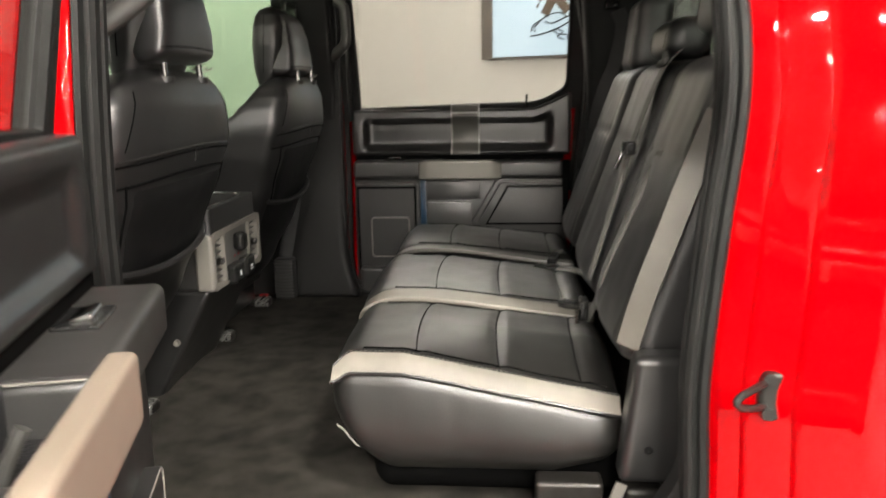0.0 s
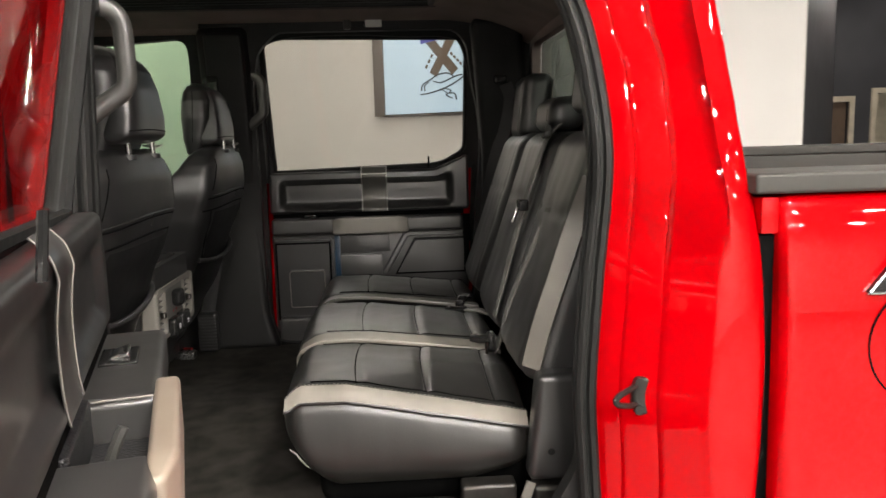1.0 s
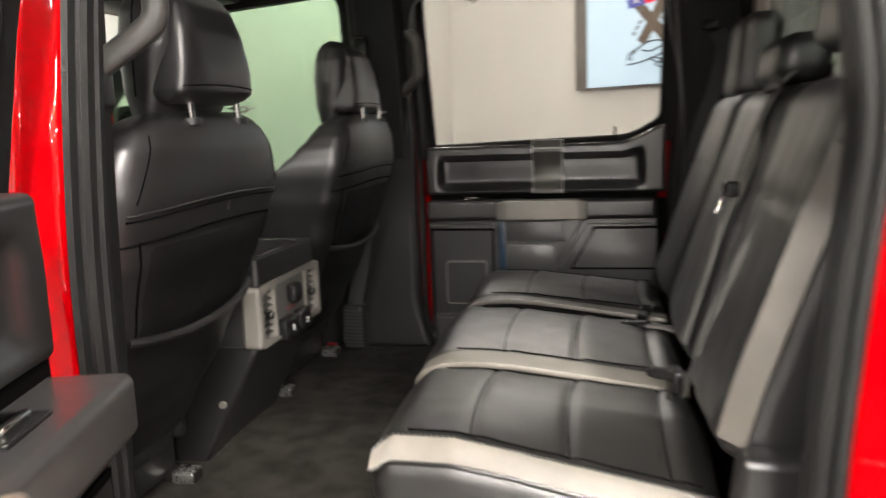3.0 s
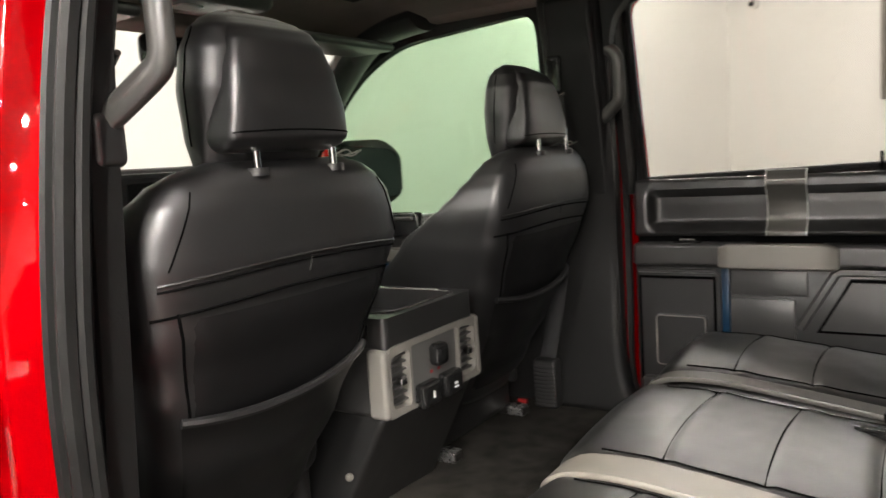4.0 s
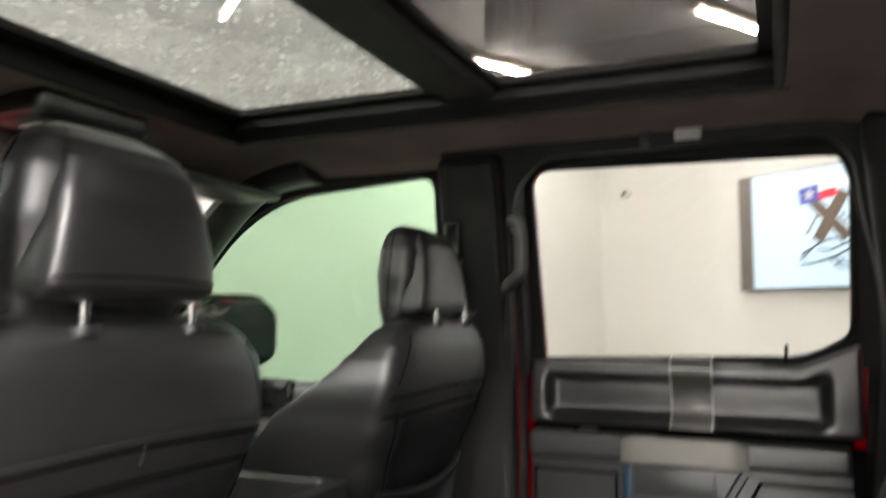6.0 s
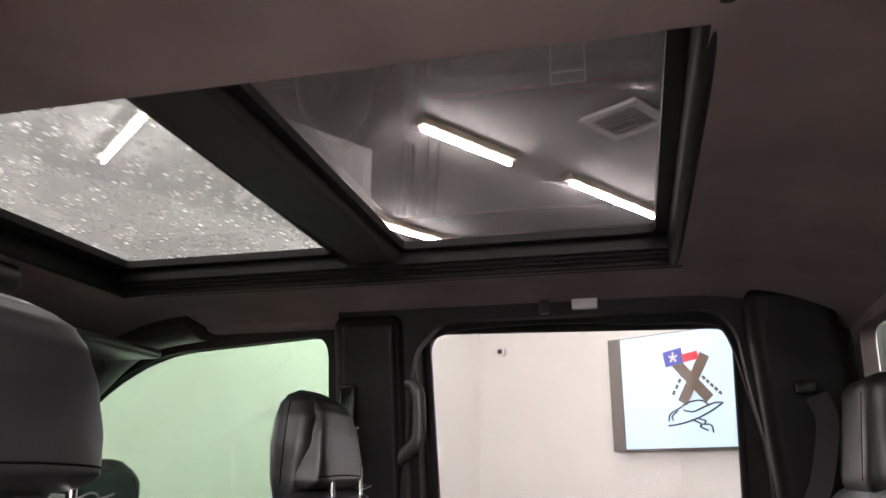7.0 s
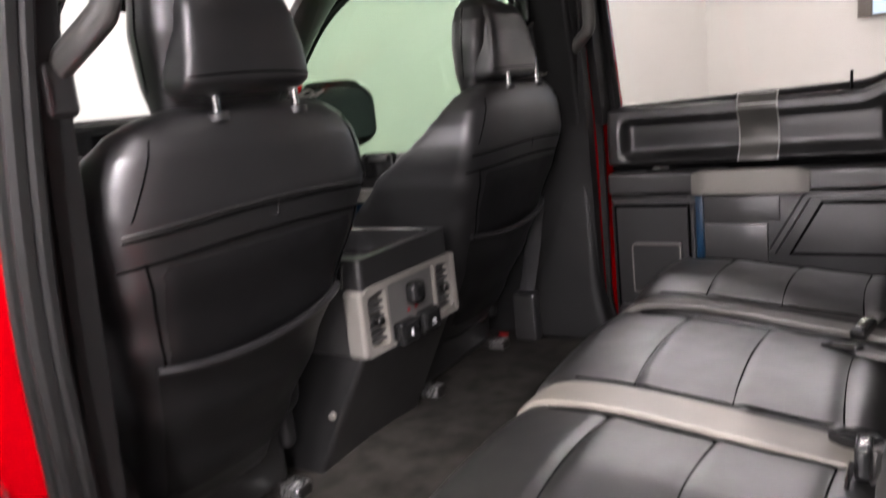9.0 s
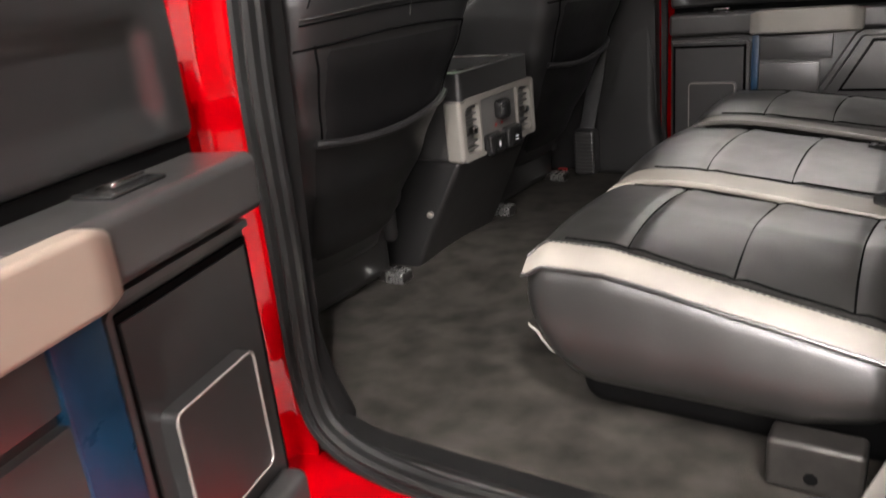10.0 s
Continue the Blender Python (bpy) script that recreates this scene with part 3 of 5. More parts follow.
for s in (-1, 1):
    part("bed_corner", box((0.730, min(s * 0.88, s * 0.965), 1.387), (0.760, max(s * 0.88, s * 0.965), 1.448), 0.005), RED, truck)
    part("rail_flange", box((0.75, min(s * 0.80, s * 0.8385), 1.36), (2.74, max(s * 0.80, s * 0.8385), 1.4515), 0.004), MATT, truck, "black inner flange of the rail cap")
part("bed_front", box((0.79, -0.84, 0.7), (0.83, 0.84, 1.43), 0.01), PLASTIC, truck)
part("bed_floor", box((0.79, -0.84, 0.66), (2.75, 0.84, 0.70)), PLASTIC, truck)
part("tailgate", box((2.70, -0.84, 0.66), (2.75, 0.84, 1.43), 0.01), RED, truck)
part("fuel_flap_gap", tube([(1.005 + 0.102 * math.cos(a), -0.9965, 1.20 + 0.102 * math.sin(a)) for a in [k * math.pi / 20 for k in range(40)]], 0.0022, 6, True), DARK, truck, "thin dark gap round the fuel flap")
bd = part("badge", plate([(0.895, 1.290), (1.10, 1.290), (1.17, 1.37), (0.965, 1.37)], [], 1, -1.002, -0.985), GLOSSY, truck, "black slanted badge with a silver rim")
part("badge_rim", tube([(0.895, -1.003, 1.290), (1.10, -1.003, 1.290), (1.17, -1.003, 1.37), (0.965, -1.003, 1.37)], 0.003, 6, True), CHROME, bd)

# roof skin, cabin rear wall, windscreen, bonnet
roofhole = rounded([(-1.01, -0.49), (0.31, -0.49), (0.31, 0.46), (-1.01, 0.46)], 0.03)
part("roof_skin", plate([(-1.2, -0.79), (0.62, -0.79), (0.62, 0.79), (-1.2, 0.79)], [roofhole], 2, 2.066, 2.08), RED, truck)
back_hole = rounded([(-0.69, 1.60), (0.69, 1.60), (0.66, 1.885), (-0.66, 1.885)], 0.04)
bw = plate([(-0.82, 0.70), (0.82, 0.70), (0.82, 1.5), (0.74, 2.04), (-0.74, 2.04), (-0.82, 1.5)], [back_hole], 0, 0.655, 0.685)
part("cabin_back", bw, LINER, truck, "black cabin rear wall")
part("rear_window", plate(rounded([(-0.70, 1.59), (0.70, 1.59), (0.67, 1.895), (-0.67, 1.895)], 0.04), [], 0, 0.690, 0.694), TINTED, truck, "smoked rear cabin window")
ws = bmesh.new()
grid = [[ws.verts.new((-1.62 + 0.47 * v - 0.10 * (1 - u * u), u * (0.80 - 0.10 * v), 1.40 + 0.54 * v)) for u in [k / 8 - 1 for k in range(17)]] for v in [k / 6 for k in range(7)]]
for a, b in zip(grid, grid[1:]):
    for j in range(16):
        ws.faces.new((a[j], a[j + 1], b[j + 1], b[j]))
part("windscreen", ws, SHIELD, truck, "clear windscreen")
part("bonnet", rbox((-3.1, -0.85, 0.8), (-1.72, 0.85, 1.36), 0.08, 0.1), RED, truck, "red bonnet")
part("front_fender", rbox((-3.1, 0.80, 0.6), (-1.55, 1.0, 1.33), 0.06, 0.2), RED, truck)
part("front_fender", rbox((-3.1, -1.0, 0.6), (-1.55, -0.80, 1.33), 0.06, 0.2), RED, truck)
for x in (-2.5, 1.75):
    for s in (-1, 1):
        w = part("wheel", tube([(x, s * 0.70, 0.42), (x, s * 0.97, 0.42)], 0.42, 28), RUBBER, truck, "black tyre")
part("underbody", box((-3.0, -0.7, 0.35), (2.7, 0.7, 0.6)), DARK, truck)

# ---------------------------------------------------------------- cabin lining
cab = thing("cabin_lining", "black headliner, pillar trims and carpet of the cabin", "lining", kind="structure")


def roof_z(x, y):
    z = 2.005 - 0.036 * (abs(y) / 0.78) ** 4
    if x < -0.9:
        z -= 0.12 * ((-0.9 - x) / 0.4) ** 2
    if x > 0.3:
        z -= 0.09 * ((x - 0.3) / 0.35) ** 2
    return z


# headliner with one large opening for the glass roof
hl = bmesh.new()
nx, ny = 76, 64
pts = {}
for i in range(nx + 1):
    for j in range(ny + 1):
        x, y = -1.25 + 1.90 * i / nx, -0.80 + 1.60 * j / ny
        dx, dy = max(-0.985 - x, x - 0.275), max(-0.47 - y, y - 0.43)
        d = max(dx, dy)
        z = roof_z(x, y) - 0.016 * math.exp(-(max(d, 0) / 0.05) ** 2)
        pts[i, j] = (Vector((x, y, z)), d)
vs = {k: hl.verts.new(p) for k, (p, d) in pts.items()}
for i in range(nx):
    for j in range(ny):
        q = [(i, j), (i + 1, j), (i + 1, j + 1), (i, j + 1)]
        if max(pts[k][1] for k in q) > 0:
            hl.faces.new([vs[k] for k in q])
bmesh.ops.delete(hl, geom=[v for v in hl.verts if not v.link_faces], context="VERTS")
part("headliner", hl, LINER, cab, "black cloth headliner")
for x0, x1, y0, y1 in ((-1.01, -0.985, -0.46, 0.46), (0.266, 0.290, -0.46, 0.46), (-1.0, 0.30, -0.495, -0.47), (-1.0, 0.30, 0.43, 0.46)):
    part("roof_opening_lip", rbox((x0, y0, 1.986), (x1, y1, 2.05), 0.012, 0.1), SOFT, cab)
part("roof_frame", plate([(-1.0, -0.48), (-0.36, -0.48), (-0.36, 0.45), (-1.0, 0.45)], [rounded([(-0.935, -0.42), (-0.420, -0.42), (-0.432, 0.37), (-0.935, 0.37)], 0.015)], 2, 2.040, 2.056), SOFT, cab, "black glass roof frame")
part("roof_frame", plate([(-0.36, -0.48), (0.30, -0.48), (0.30, 0.45), (-0.36, 0.45)], [rounded([(-0.262, -0.42), (0.242, -0.42), (0.242, 0.37), (-0.272, 0.37)], 0.024)], 2, 2.040, 2.056), SOFT, cab, "black glass roof frame")
part("roof_crossbar", rbox((-0.398, -0.45, 2.020), (-0.282, 0.43, 2.046), 0.012, 0.05, lambda c: Vector((c.x, c.y, c.z + groove(c.x + 0.36, 0.02, -0.006)))), MATT, cab, "black roof crossbar")
for s in (-1, 1):
    for k in range(3):
        part("roof_track", rbox((-0.97, s * (0.395 + 0.013 * k + 0.035 * (s < 0)) - 0.004, 2.012 - 0.006 * k), (0.27, s * (0.395 + 0.013 * k + 0.035 * (s < 0)) + 0.004, 2.04), 0.002, 0.4), SOFT, cab)
part("roof_glass", box((-0.955, -0.44, 2.058), (-0.405, 0.40, 2.063)), ROOFDIRTY, truck, "smoked front roof glass with dried water marks")
part("roof_glass", box((-0.28, -0.44, 2.058), (0.262, 0.40, 2.063)), ROOFGLASS, truck, "smoked clear rear roof glass")

for s in (-1, 1):
    y = lambda a, b: (min(s * a, s * b), max(s * a, s * b))
    # pillar trim between the doors: a broad post that flares at the foot
    def post(c, s=s):
        k = max(0.0, 0.98 - c.z) / 0.2
        f = 0.05 * k * k
        return Vector((c.x + (f * 0.9 if c.x > -0.45 else -f + 0.034 * (s > 0) * step(1.36, 1.50, c.z)), c.y - s * (lean(c.z) * 1.0 + f * 0.25), c.z))
    y0, y1 = y(0.775, 0.845)
    part("pillar_trim", rbox((-0.586 if s > 0 else -0.60, y0, 0.76), (-0.372 if s > 0 else -0.410, y1, 1.97), 0.028, 0.04, post), SOFT, cab, "black pillar trim")
    part("pillar_trim", rbox((-0.560, y(0.765, 0.8)[0], 1.40), (-0.385 if s > 0 else -0.430, y(0.765, 0.8)[1], 1.95), 0.02, 0.04, post), SOFT, cab, "black upper pillar trim")
    # rear pillar trim beside the bench
    part("rear_pillar_trim", rbox((0.475 if s > 0 else 0.545, y(0.74, 0.84)[0], 1.05), (0.66, y(0.74, 0.84)[1], 1.98), 0.03, 0.05, lambda c, s=s: Vector((c.x - max(0, c.z - 1.5) * 0.10, c.y - s * lean(c.z) * 1.2, c.z))), SOFT, cab, "black rear pillar trim")
    part("roof_side_trim", rbox((-1.2, y(0.745, 0.86)[0], 1.960), (0.62, y(0.745, 0.86)[1], 2.02), 0.028, 0.05), LINER, cab)
    # grab handle on the pillar
    gh = [(-0.430, s * 0.762, 1.820), (-0.365, s * 0.742, 1.802), (-0.345, s * 0.737, 1.788), (-0.337, s * 0.735, 1.768), (-0.335, s * 0.735, 1.72), (-0.335, s * 0.735, 1.682), (-0.339, s * 0.736, 1.664), (-0.354, s * 0.741, 1.648), (-0.430, s * 0.770, 1.590)]
    g = thing("grab_handle", "black plastic grab handle on the door pillar", "grab handle", group="pillar grab handles")
    part("grip", sweep(smooth(gh, 6), [(0.018 * math.cos(a), 0.015 * math.sin(a)) for a in [k * math.pi / 6 for k in range(12)]], up=(0, s, 0)), GRIP, g)
    part("mount", rbox((-0.455, y(0.745, 0.79)[0], 1.550), (-0.395, y(0.745, 0.79)[1], 1.615), 0.012), PLASTIC, g)
    part("mount", rbox((-0.41, y(0.73, 0.78)[0], 1.785), (-0.365, y(0.73, 0.78)[1], 1.83), 0.012), PLASTIC, g)
    # windscreen pillar trim
    part("screen_pillar_trim", sweep(smooth([(-1.74, s * 0.80, 1.41), (-1.50, s * 0.775, 1.645), (-1.30, s * 0.755, 1.845), (-1.14, s * 0.735, 1.945), (-0.95, s * 0.73, 1.975)], 6), [(a * 1.0, b * 1.9) for a, b in disc(0.042, 14)], up=(0, s, 0)), TRIM, cab, "black windscreen pillar trim")
cover = box((-0.50, 0.85, 1.40), (-0.354, 0.925, 1.98))
for v in cover.verts:
    v.co.y -= lean(v.co.z)
part("pillar_cover", cover, SOFT, cab)
part("header_trim", rbox((-1.32, -0.74, 1.90), (-1.18, 0.74, 1.945), 0.02, 0.06), LINER, cab)

# carpet
def lumps(c):
    n = noise.noise(Vector((c.x * 5, c.y * 5, 0))) * 0.006 + noise.noise(Vector((c.x * 17, c.y * 17, 3))) * 0.002
    hump = 0.02 * math.exp(-(c.y / 0.2) ** 2) 
    return Vector((c.x, c.y, c.z + (n + hump if c.z > 0.75 else 0)))


part("carpet", rbox((-1.6, -0.80, 0.70), (0.64, 0.80, 0.772), 0.01, 0.03, lumps), CARPET, cab, "worn black cabin carpet")
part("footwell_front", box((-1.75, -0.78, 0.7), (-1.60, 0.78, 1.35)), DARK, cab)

# ---------------------------------------------------------------- rear doors
def rear_door(m, insert, film, label):
    """A rear door drawn at its closed place on the far side, then moved by m."""
    d = thing("rear_door", label, "car door", group="rear doors")
    def put(name, bm, mat, text="", under=None, sharp=38):
        for v in bm.verts:
            v.co.y -= lean(v.co.z)
        return part(name, bm, mat, under or d, text, m, sharp)
    out = 0.024 if film > 0.05 else 0.0
    put("door_shell", plate([(-0.368, 0.70), (-0.33, 0.63), (0.38, 0.63), (0.425, 0.75), (0.440, 0.95), (0.434, 1.2), (0.447, 1.435), (-0.366, 1.435)], [], 1, 0.917 + out, 0.985 + out, bev=0.006), RED, "bright red door shell")
    put("door_skin", plate(rounded([(-0.43, 0.70), (-0.40, 0.60), (0.50, 0.60), (0.56, 0.75), (0.585, 0.95), (0.58, 1.2), (0.60, 1.40), (-0.43, 1.44)], 0.03), [], 1, 0.962 + out, 0.988 + out, bev=0.008), RED, "bright red outer skin")
    hole = rounded([(-0.334, 1.436), (0.300, 1.452), (0.345, 1.464), (0.423, 1.508), (0.430, 1.936), (-0.345, 1.950)], [0.012, 0.05, 0.05, 0.03, 0.055, 0.055])
    rim = rounded([(-0.378, 1.42), (0.47, 1.42), (0.505, 1.60), (0.505, 2.0), (-0.395, 2.0), (-0.39, 1.6)], 0.02)
    put("window_frame", plate(rim, [hole], 1, 0.928 + out, 0.958 + out, bev=0.004), SOFT, "black window frame")
    put("frame_skin", plate(rim, [hole], 1, 0.960 + out, 0.980 + out), RED, "red outer window frame")
    put("frame_seal", tube([(p.x, 0.932 + out, p.y) for p in hole], 0.0095, 6, True), RUBBER, "black window seal")
    put("window", plate(rounded([(-0.345, 1.42), (0.30, 1.44), (0.432, 1.49), (0.44, 1.955), (-0.36, 1.96)], 0.03), [], 1, 0.944 + out, 0.948 + out), REARGLASS, "raised door window").visible_shadow = False

    def upper(c):
        k = 1 if c.y < 0.89 else 0
        hollow = inside(c.x, -0.318, 0.372, 0.03) * inside(c.z, 1.288, 1.412, 0.03)
        lift = max(0, c.x - 0.30) * 0.42 * step(1.36, 1.43, c.z)
        crown = 0.012 * step(1.36, 1.44, c.z)
        return Vector((c.x, c.y + k * ((0.032 if film < 0.05 else 0.014) * hollow + crown * (1 if film < 0.05 else 0.4)), c.z + lift))
    deep = 0.040 if film > 0.05 else 0.0
    put("upper_panel", rbox((-0.354, 0.868 + deep, 1.276), (0.432, 0.915 + deep, 1.438), 0.012, 0.008, lambda c: upper(c - Vector((0, deep, 0))) + Vector((0, deep, 0))), PLASTIC, "moulded black upper door panel")
    ledge = [(0.8655, 1.279), (0.8685, 1.292), (0.893, 1.318), (0.8945, 1.365), (0.876, 1.400), (0.8660, 1.415), (0.8735, 1.436), (0.889, 1.452)]
    if film > 0.05:
        ledge = [(0.8655, 1.279), (0.8675, 1.292), (0.8695, 1.318), (0.8700, 1.365), (0.8670, 1.400), (0.8660, 1.415), (0.8735, 1.436), (0.889, 1.452)]
        ledge = [(y + deep, z) for y, z in ledge]
    g = put("speaker_grille", sweep(smooth([(0.057, y + 0.0015, z) for y, z in ledge], 5), slab(0.047, 0.0012), up=(0, -1, 0)), GRILLE if film < 0.05 else PLASTIC, "woven dark grille between silver strips" if film < 0.05 else "gloss black inlay between silver strips")
    for x in (0.008, 0.106):
        put("silver_strip", tube(smooth([(x, y, z) for y, z in ledge], 5), 0.0017 if film < 0.05 else 0.0008, 6), STRIP if film < 0.05 else SILVER, "", g)
    if film < 0.05:
        put("silver_clip", rbox((0.006, 0.8665, 1.424), (0.108, 0.8715, 1.428), 0.0015, 0.03), STRIP, "", g)
        put("silver_clip", rbox((0.006, 0.888, 1.450), (0.108, 0.892, 1.453), 0.0012, 0.03), STRIP, "", g)
    # near black strip puts the shade into the gap over the armrest
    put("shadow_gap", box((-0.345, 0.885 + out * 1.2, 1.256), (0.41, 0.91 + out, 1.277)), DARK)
    # armrest: switch block, pull cup, rear block and the satin rail over them
    put("armrest", rbox((-0.348, 0.834, 1.196), (-0.024, 0.915 + out, 1.260), 0.012, 0.03), TRIM, "charcoal armrest with a window switch")
    a = put("armrest", rbox((0.135, 0.834, 1.196), (0.402, 0.915 + out, 1.258), 0.014, 0.03), TRIM)
    put("pull_cup", rbox((-0.03, 0.84, 1.190), (0.14, 0.915 + out, 1.212), 0.004, 0.03), GRAINED, "grained pull cup", a)
    if film > 0.05:
        put("pull_lever", tube(smooth([(0.052, 0.885, 1.212), (0.050, 0.878, 1.232), (0.046, 0.868, 1.252)], 4), 0.006, 8), GRIP, "small grey pull lever", a)
        put("cup_wall", rbox((-0.026, 0.905, 1.205), (0.138, 0.918, 1.262), 0.003, 0.03), GRAINED, "grained black cup wall", a)
    put("cup_edge", tube([(-0.024, 0.842, 1.259), (-0.024, 0.905 + out, 1.259)], 0.0012, 6), SILVER, "", a)

    def taper(c):
        end = 1 - min(step(-0.112, -0.075, c.x), 1 - step(0.150, 0.187, c.x))
        return Vector((c.x, c.y + 0.012 * end * (1 if c.y < 0.83 else 0), c.z - 0.010 * end * (1 if c.z > 1.23 else 0)))
    put("armrest_rail", rbox((-0.110, 0.814, 1.194), (0.186, 0.842, 1.262), 0.007, 0.012, taper), insert, "satin light rail on the armrest")
    sw = put("switch_plate", rbox((-0.236, 0.850 + out * 0.6, 1.259), (-0.160, 0.896 + out * 0.6, 1.264), 0.002, 0.02), GLOSSY, "glossy black window switch plate")
    put("switch", rbox((-0.222, 0.860 + out * 0.6, 1.2635), (-0.176, 0.884 + out * 0.6, 1.2715), 0.003, 0.01, lambda c: Vector((c.x, c.y, c.z - 0.005 * step(0.86, 0.884, c.y - out * 0.6)))), CHROME, "", sw)
    # lower panel and its ridges
    put("lower_panel", rbox((-0.354, 0.870, 0.72), (0.424, 0.915 + out, 1.197), 0.012, 0.04), PLASTIC, "black lower door panel")
    ridge = [(-0.007, 0), (-0.004, 0.010), (0.004, 0.010), (0.007, 0)]
    rd = lambda line: sweep(line, ridge, up=(0, -1, 0))
    put("ridge", rd([(-0.345, 0.871, 1.178), (-0.13, 0.871, 1.178), (-0.118, 0.871, 1.166), (-0.114, 0.871, 0.86)]), TRIM)
    put("ridge", sweep([(0.088, 0.871, 1.030), (0.172, 0.871, 1.176), (0.185, 0.871, 1.184), (0.400, 0.871, 1.184)], [(a * 1.7, b) for a, b in ridge], up=(0, -1, 0)), TRIM)
    # near black plates behind the pads draw the shade in their gaps
    put("pad_gap_shade", plate([(0.128, 1.022), (0.207, 1.166), (0.428, 1.166), (0.428, 1.022)], [], 1, 0.866, 0.872), DARK)
    put("pad_gap_shade", plate([(-0.343, 0.852), (-0.124, 0.852), (-0.124, 1.163), (-0.343, 1.163)], [], 1, 0.866, 0.872), DARK)
    put("pad_gap_shade", box((0.404, 0.845, 1.15), (0.430, 0.880, 1.256)), DARK)
    put("rear_pad", plate([(0.140, 1.03), (0.212, 1.158), (0.405, 1.158), (0.405, 1.03)], [], 1, 0.860, 0.875, bev=0.004), TRIM, "charcoal rear door pad")
    put("front_pad", plate([(-0.335, 0.86), (-0.132, 0.86), (-0.132, 1.155), (-0.335, 1.155)], [], 1, 0.864, 0.875, bev=0.004), PLASTIC)
    put("map_pad", box((-0.085, 0.862, 1.118), (0.108, 0.874, 1.186), 0.003), TRIM, "charcoal pocket wall")
    put("map_pad", box((-0.085, 0.858, 0.98), (0.078, 0.874, 1.106), 0.003), TRIM)
    put("film_strip", box((-0.107, 0.856, 0.90), (-0.107 + film, 0.872, 1.190), 0.002), BLUE, "strip of blue protective film")
    pl = put("door_plate", plate(rounded([(-0.290, 0.905), (-0.149, 0.905), (-0.149, 1.053), (-0.290, 1.053)], 0.012), [], 1, 0.846, 0.866, bev=0.003), PLASTIC, "small black cover plate with a bright rim")
    put("plate_rim", tube([(p.x, 0.8465, p.y) for p in rounded([(-0.288, 0.907), (-0.151, 0.907), (-0.151, 1.051), (-0.288, 1.051)], 0.012)], 0.0020, 6, True), SILVER, "", pl)
    put("door_pocket", rbox((-0.335, 0.832, 0.74), (0.36, 0.872, 0.868), 0.014, 0.04), TRIM, "charcoal door pocket")
    put("edge_seal", plate([(0.440, 0.70), (0.52, 0.70), (0.52, 1.45), (0.450, 1.45), (0.447, 1.40), (0.437, 1.25)], [], 1, 0.925, 0.958), RUBBER, "black edge seal")
    put("lock_pin", tube([(0.275, 0.893, 1.44), (0.275, 0.893, 1.488)], 0.004), GLOSSY, "black lock pin")
    return d


rear_door(Matrix.Identity(4), SILVER, 0.02, "closed red rear door with black panel and raised window")
near_door = rear_door(MIRROR, BEIGE, 0.058, "open red rear door with black panel and champagne rail")
hinge = Matrix.Translation((-0.410, -1.022, 0))
near_door.matrix_basis = hinge @ pose(0, 0, 0.03, 0, 0, -75) @ hinge.inverted()
for z in (0.95, 1.27):
    h = part("hinge", rbox((-0.515, -0.985, z), (-0.425, -0.935, z + 0.07), 0.012, 0.03), RED, truck, "red painted door hinge")
    part("hinge_pin", tube([(-0.464, -0.995, z - 0.012), (-0.464, -0.995, z + 0.082)], 0.011, 10), STEEL, h)
part("door_check", tube([(-0.445, -0.925, 1.062), (-0.405, -0.955, 1.090), (-0.372, -1.000, 1.112)], 0.008, 8), STEEL, truck, "dark metal door check arm")
part("wiring_boot", tube(smooth([(-0.42, -0.93, 1.16), (-0.43, -0.97, 1.155), (-0.42, -1.01, 1.16)], 6), 0.020, 12), RUBBER, truck, "ribbed black wiring boot")


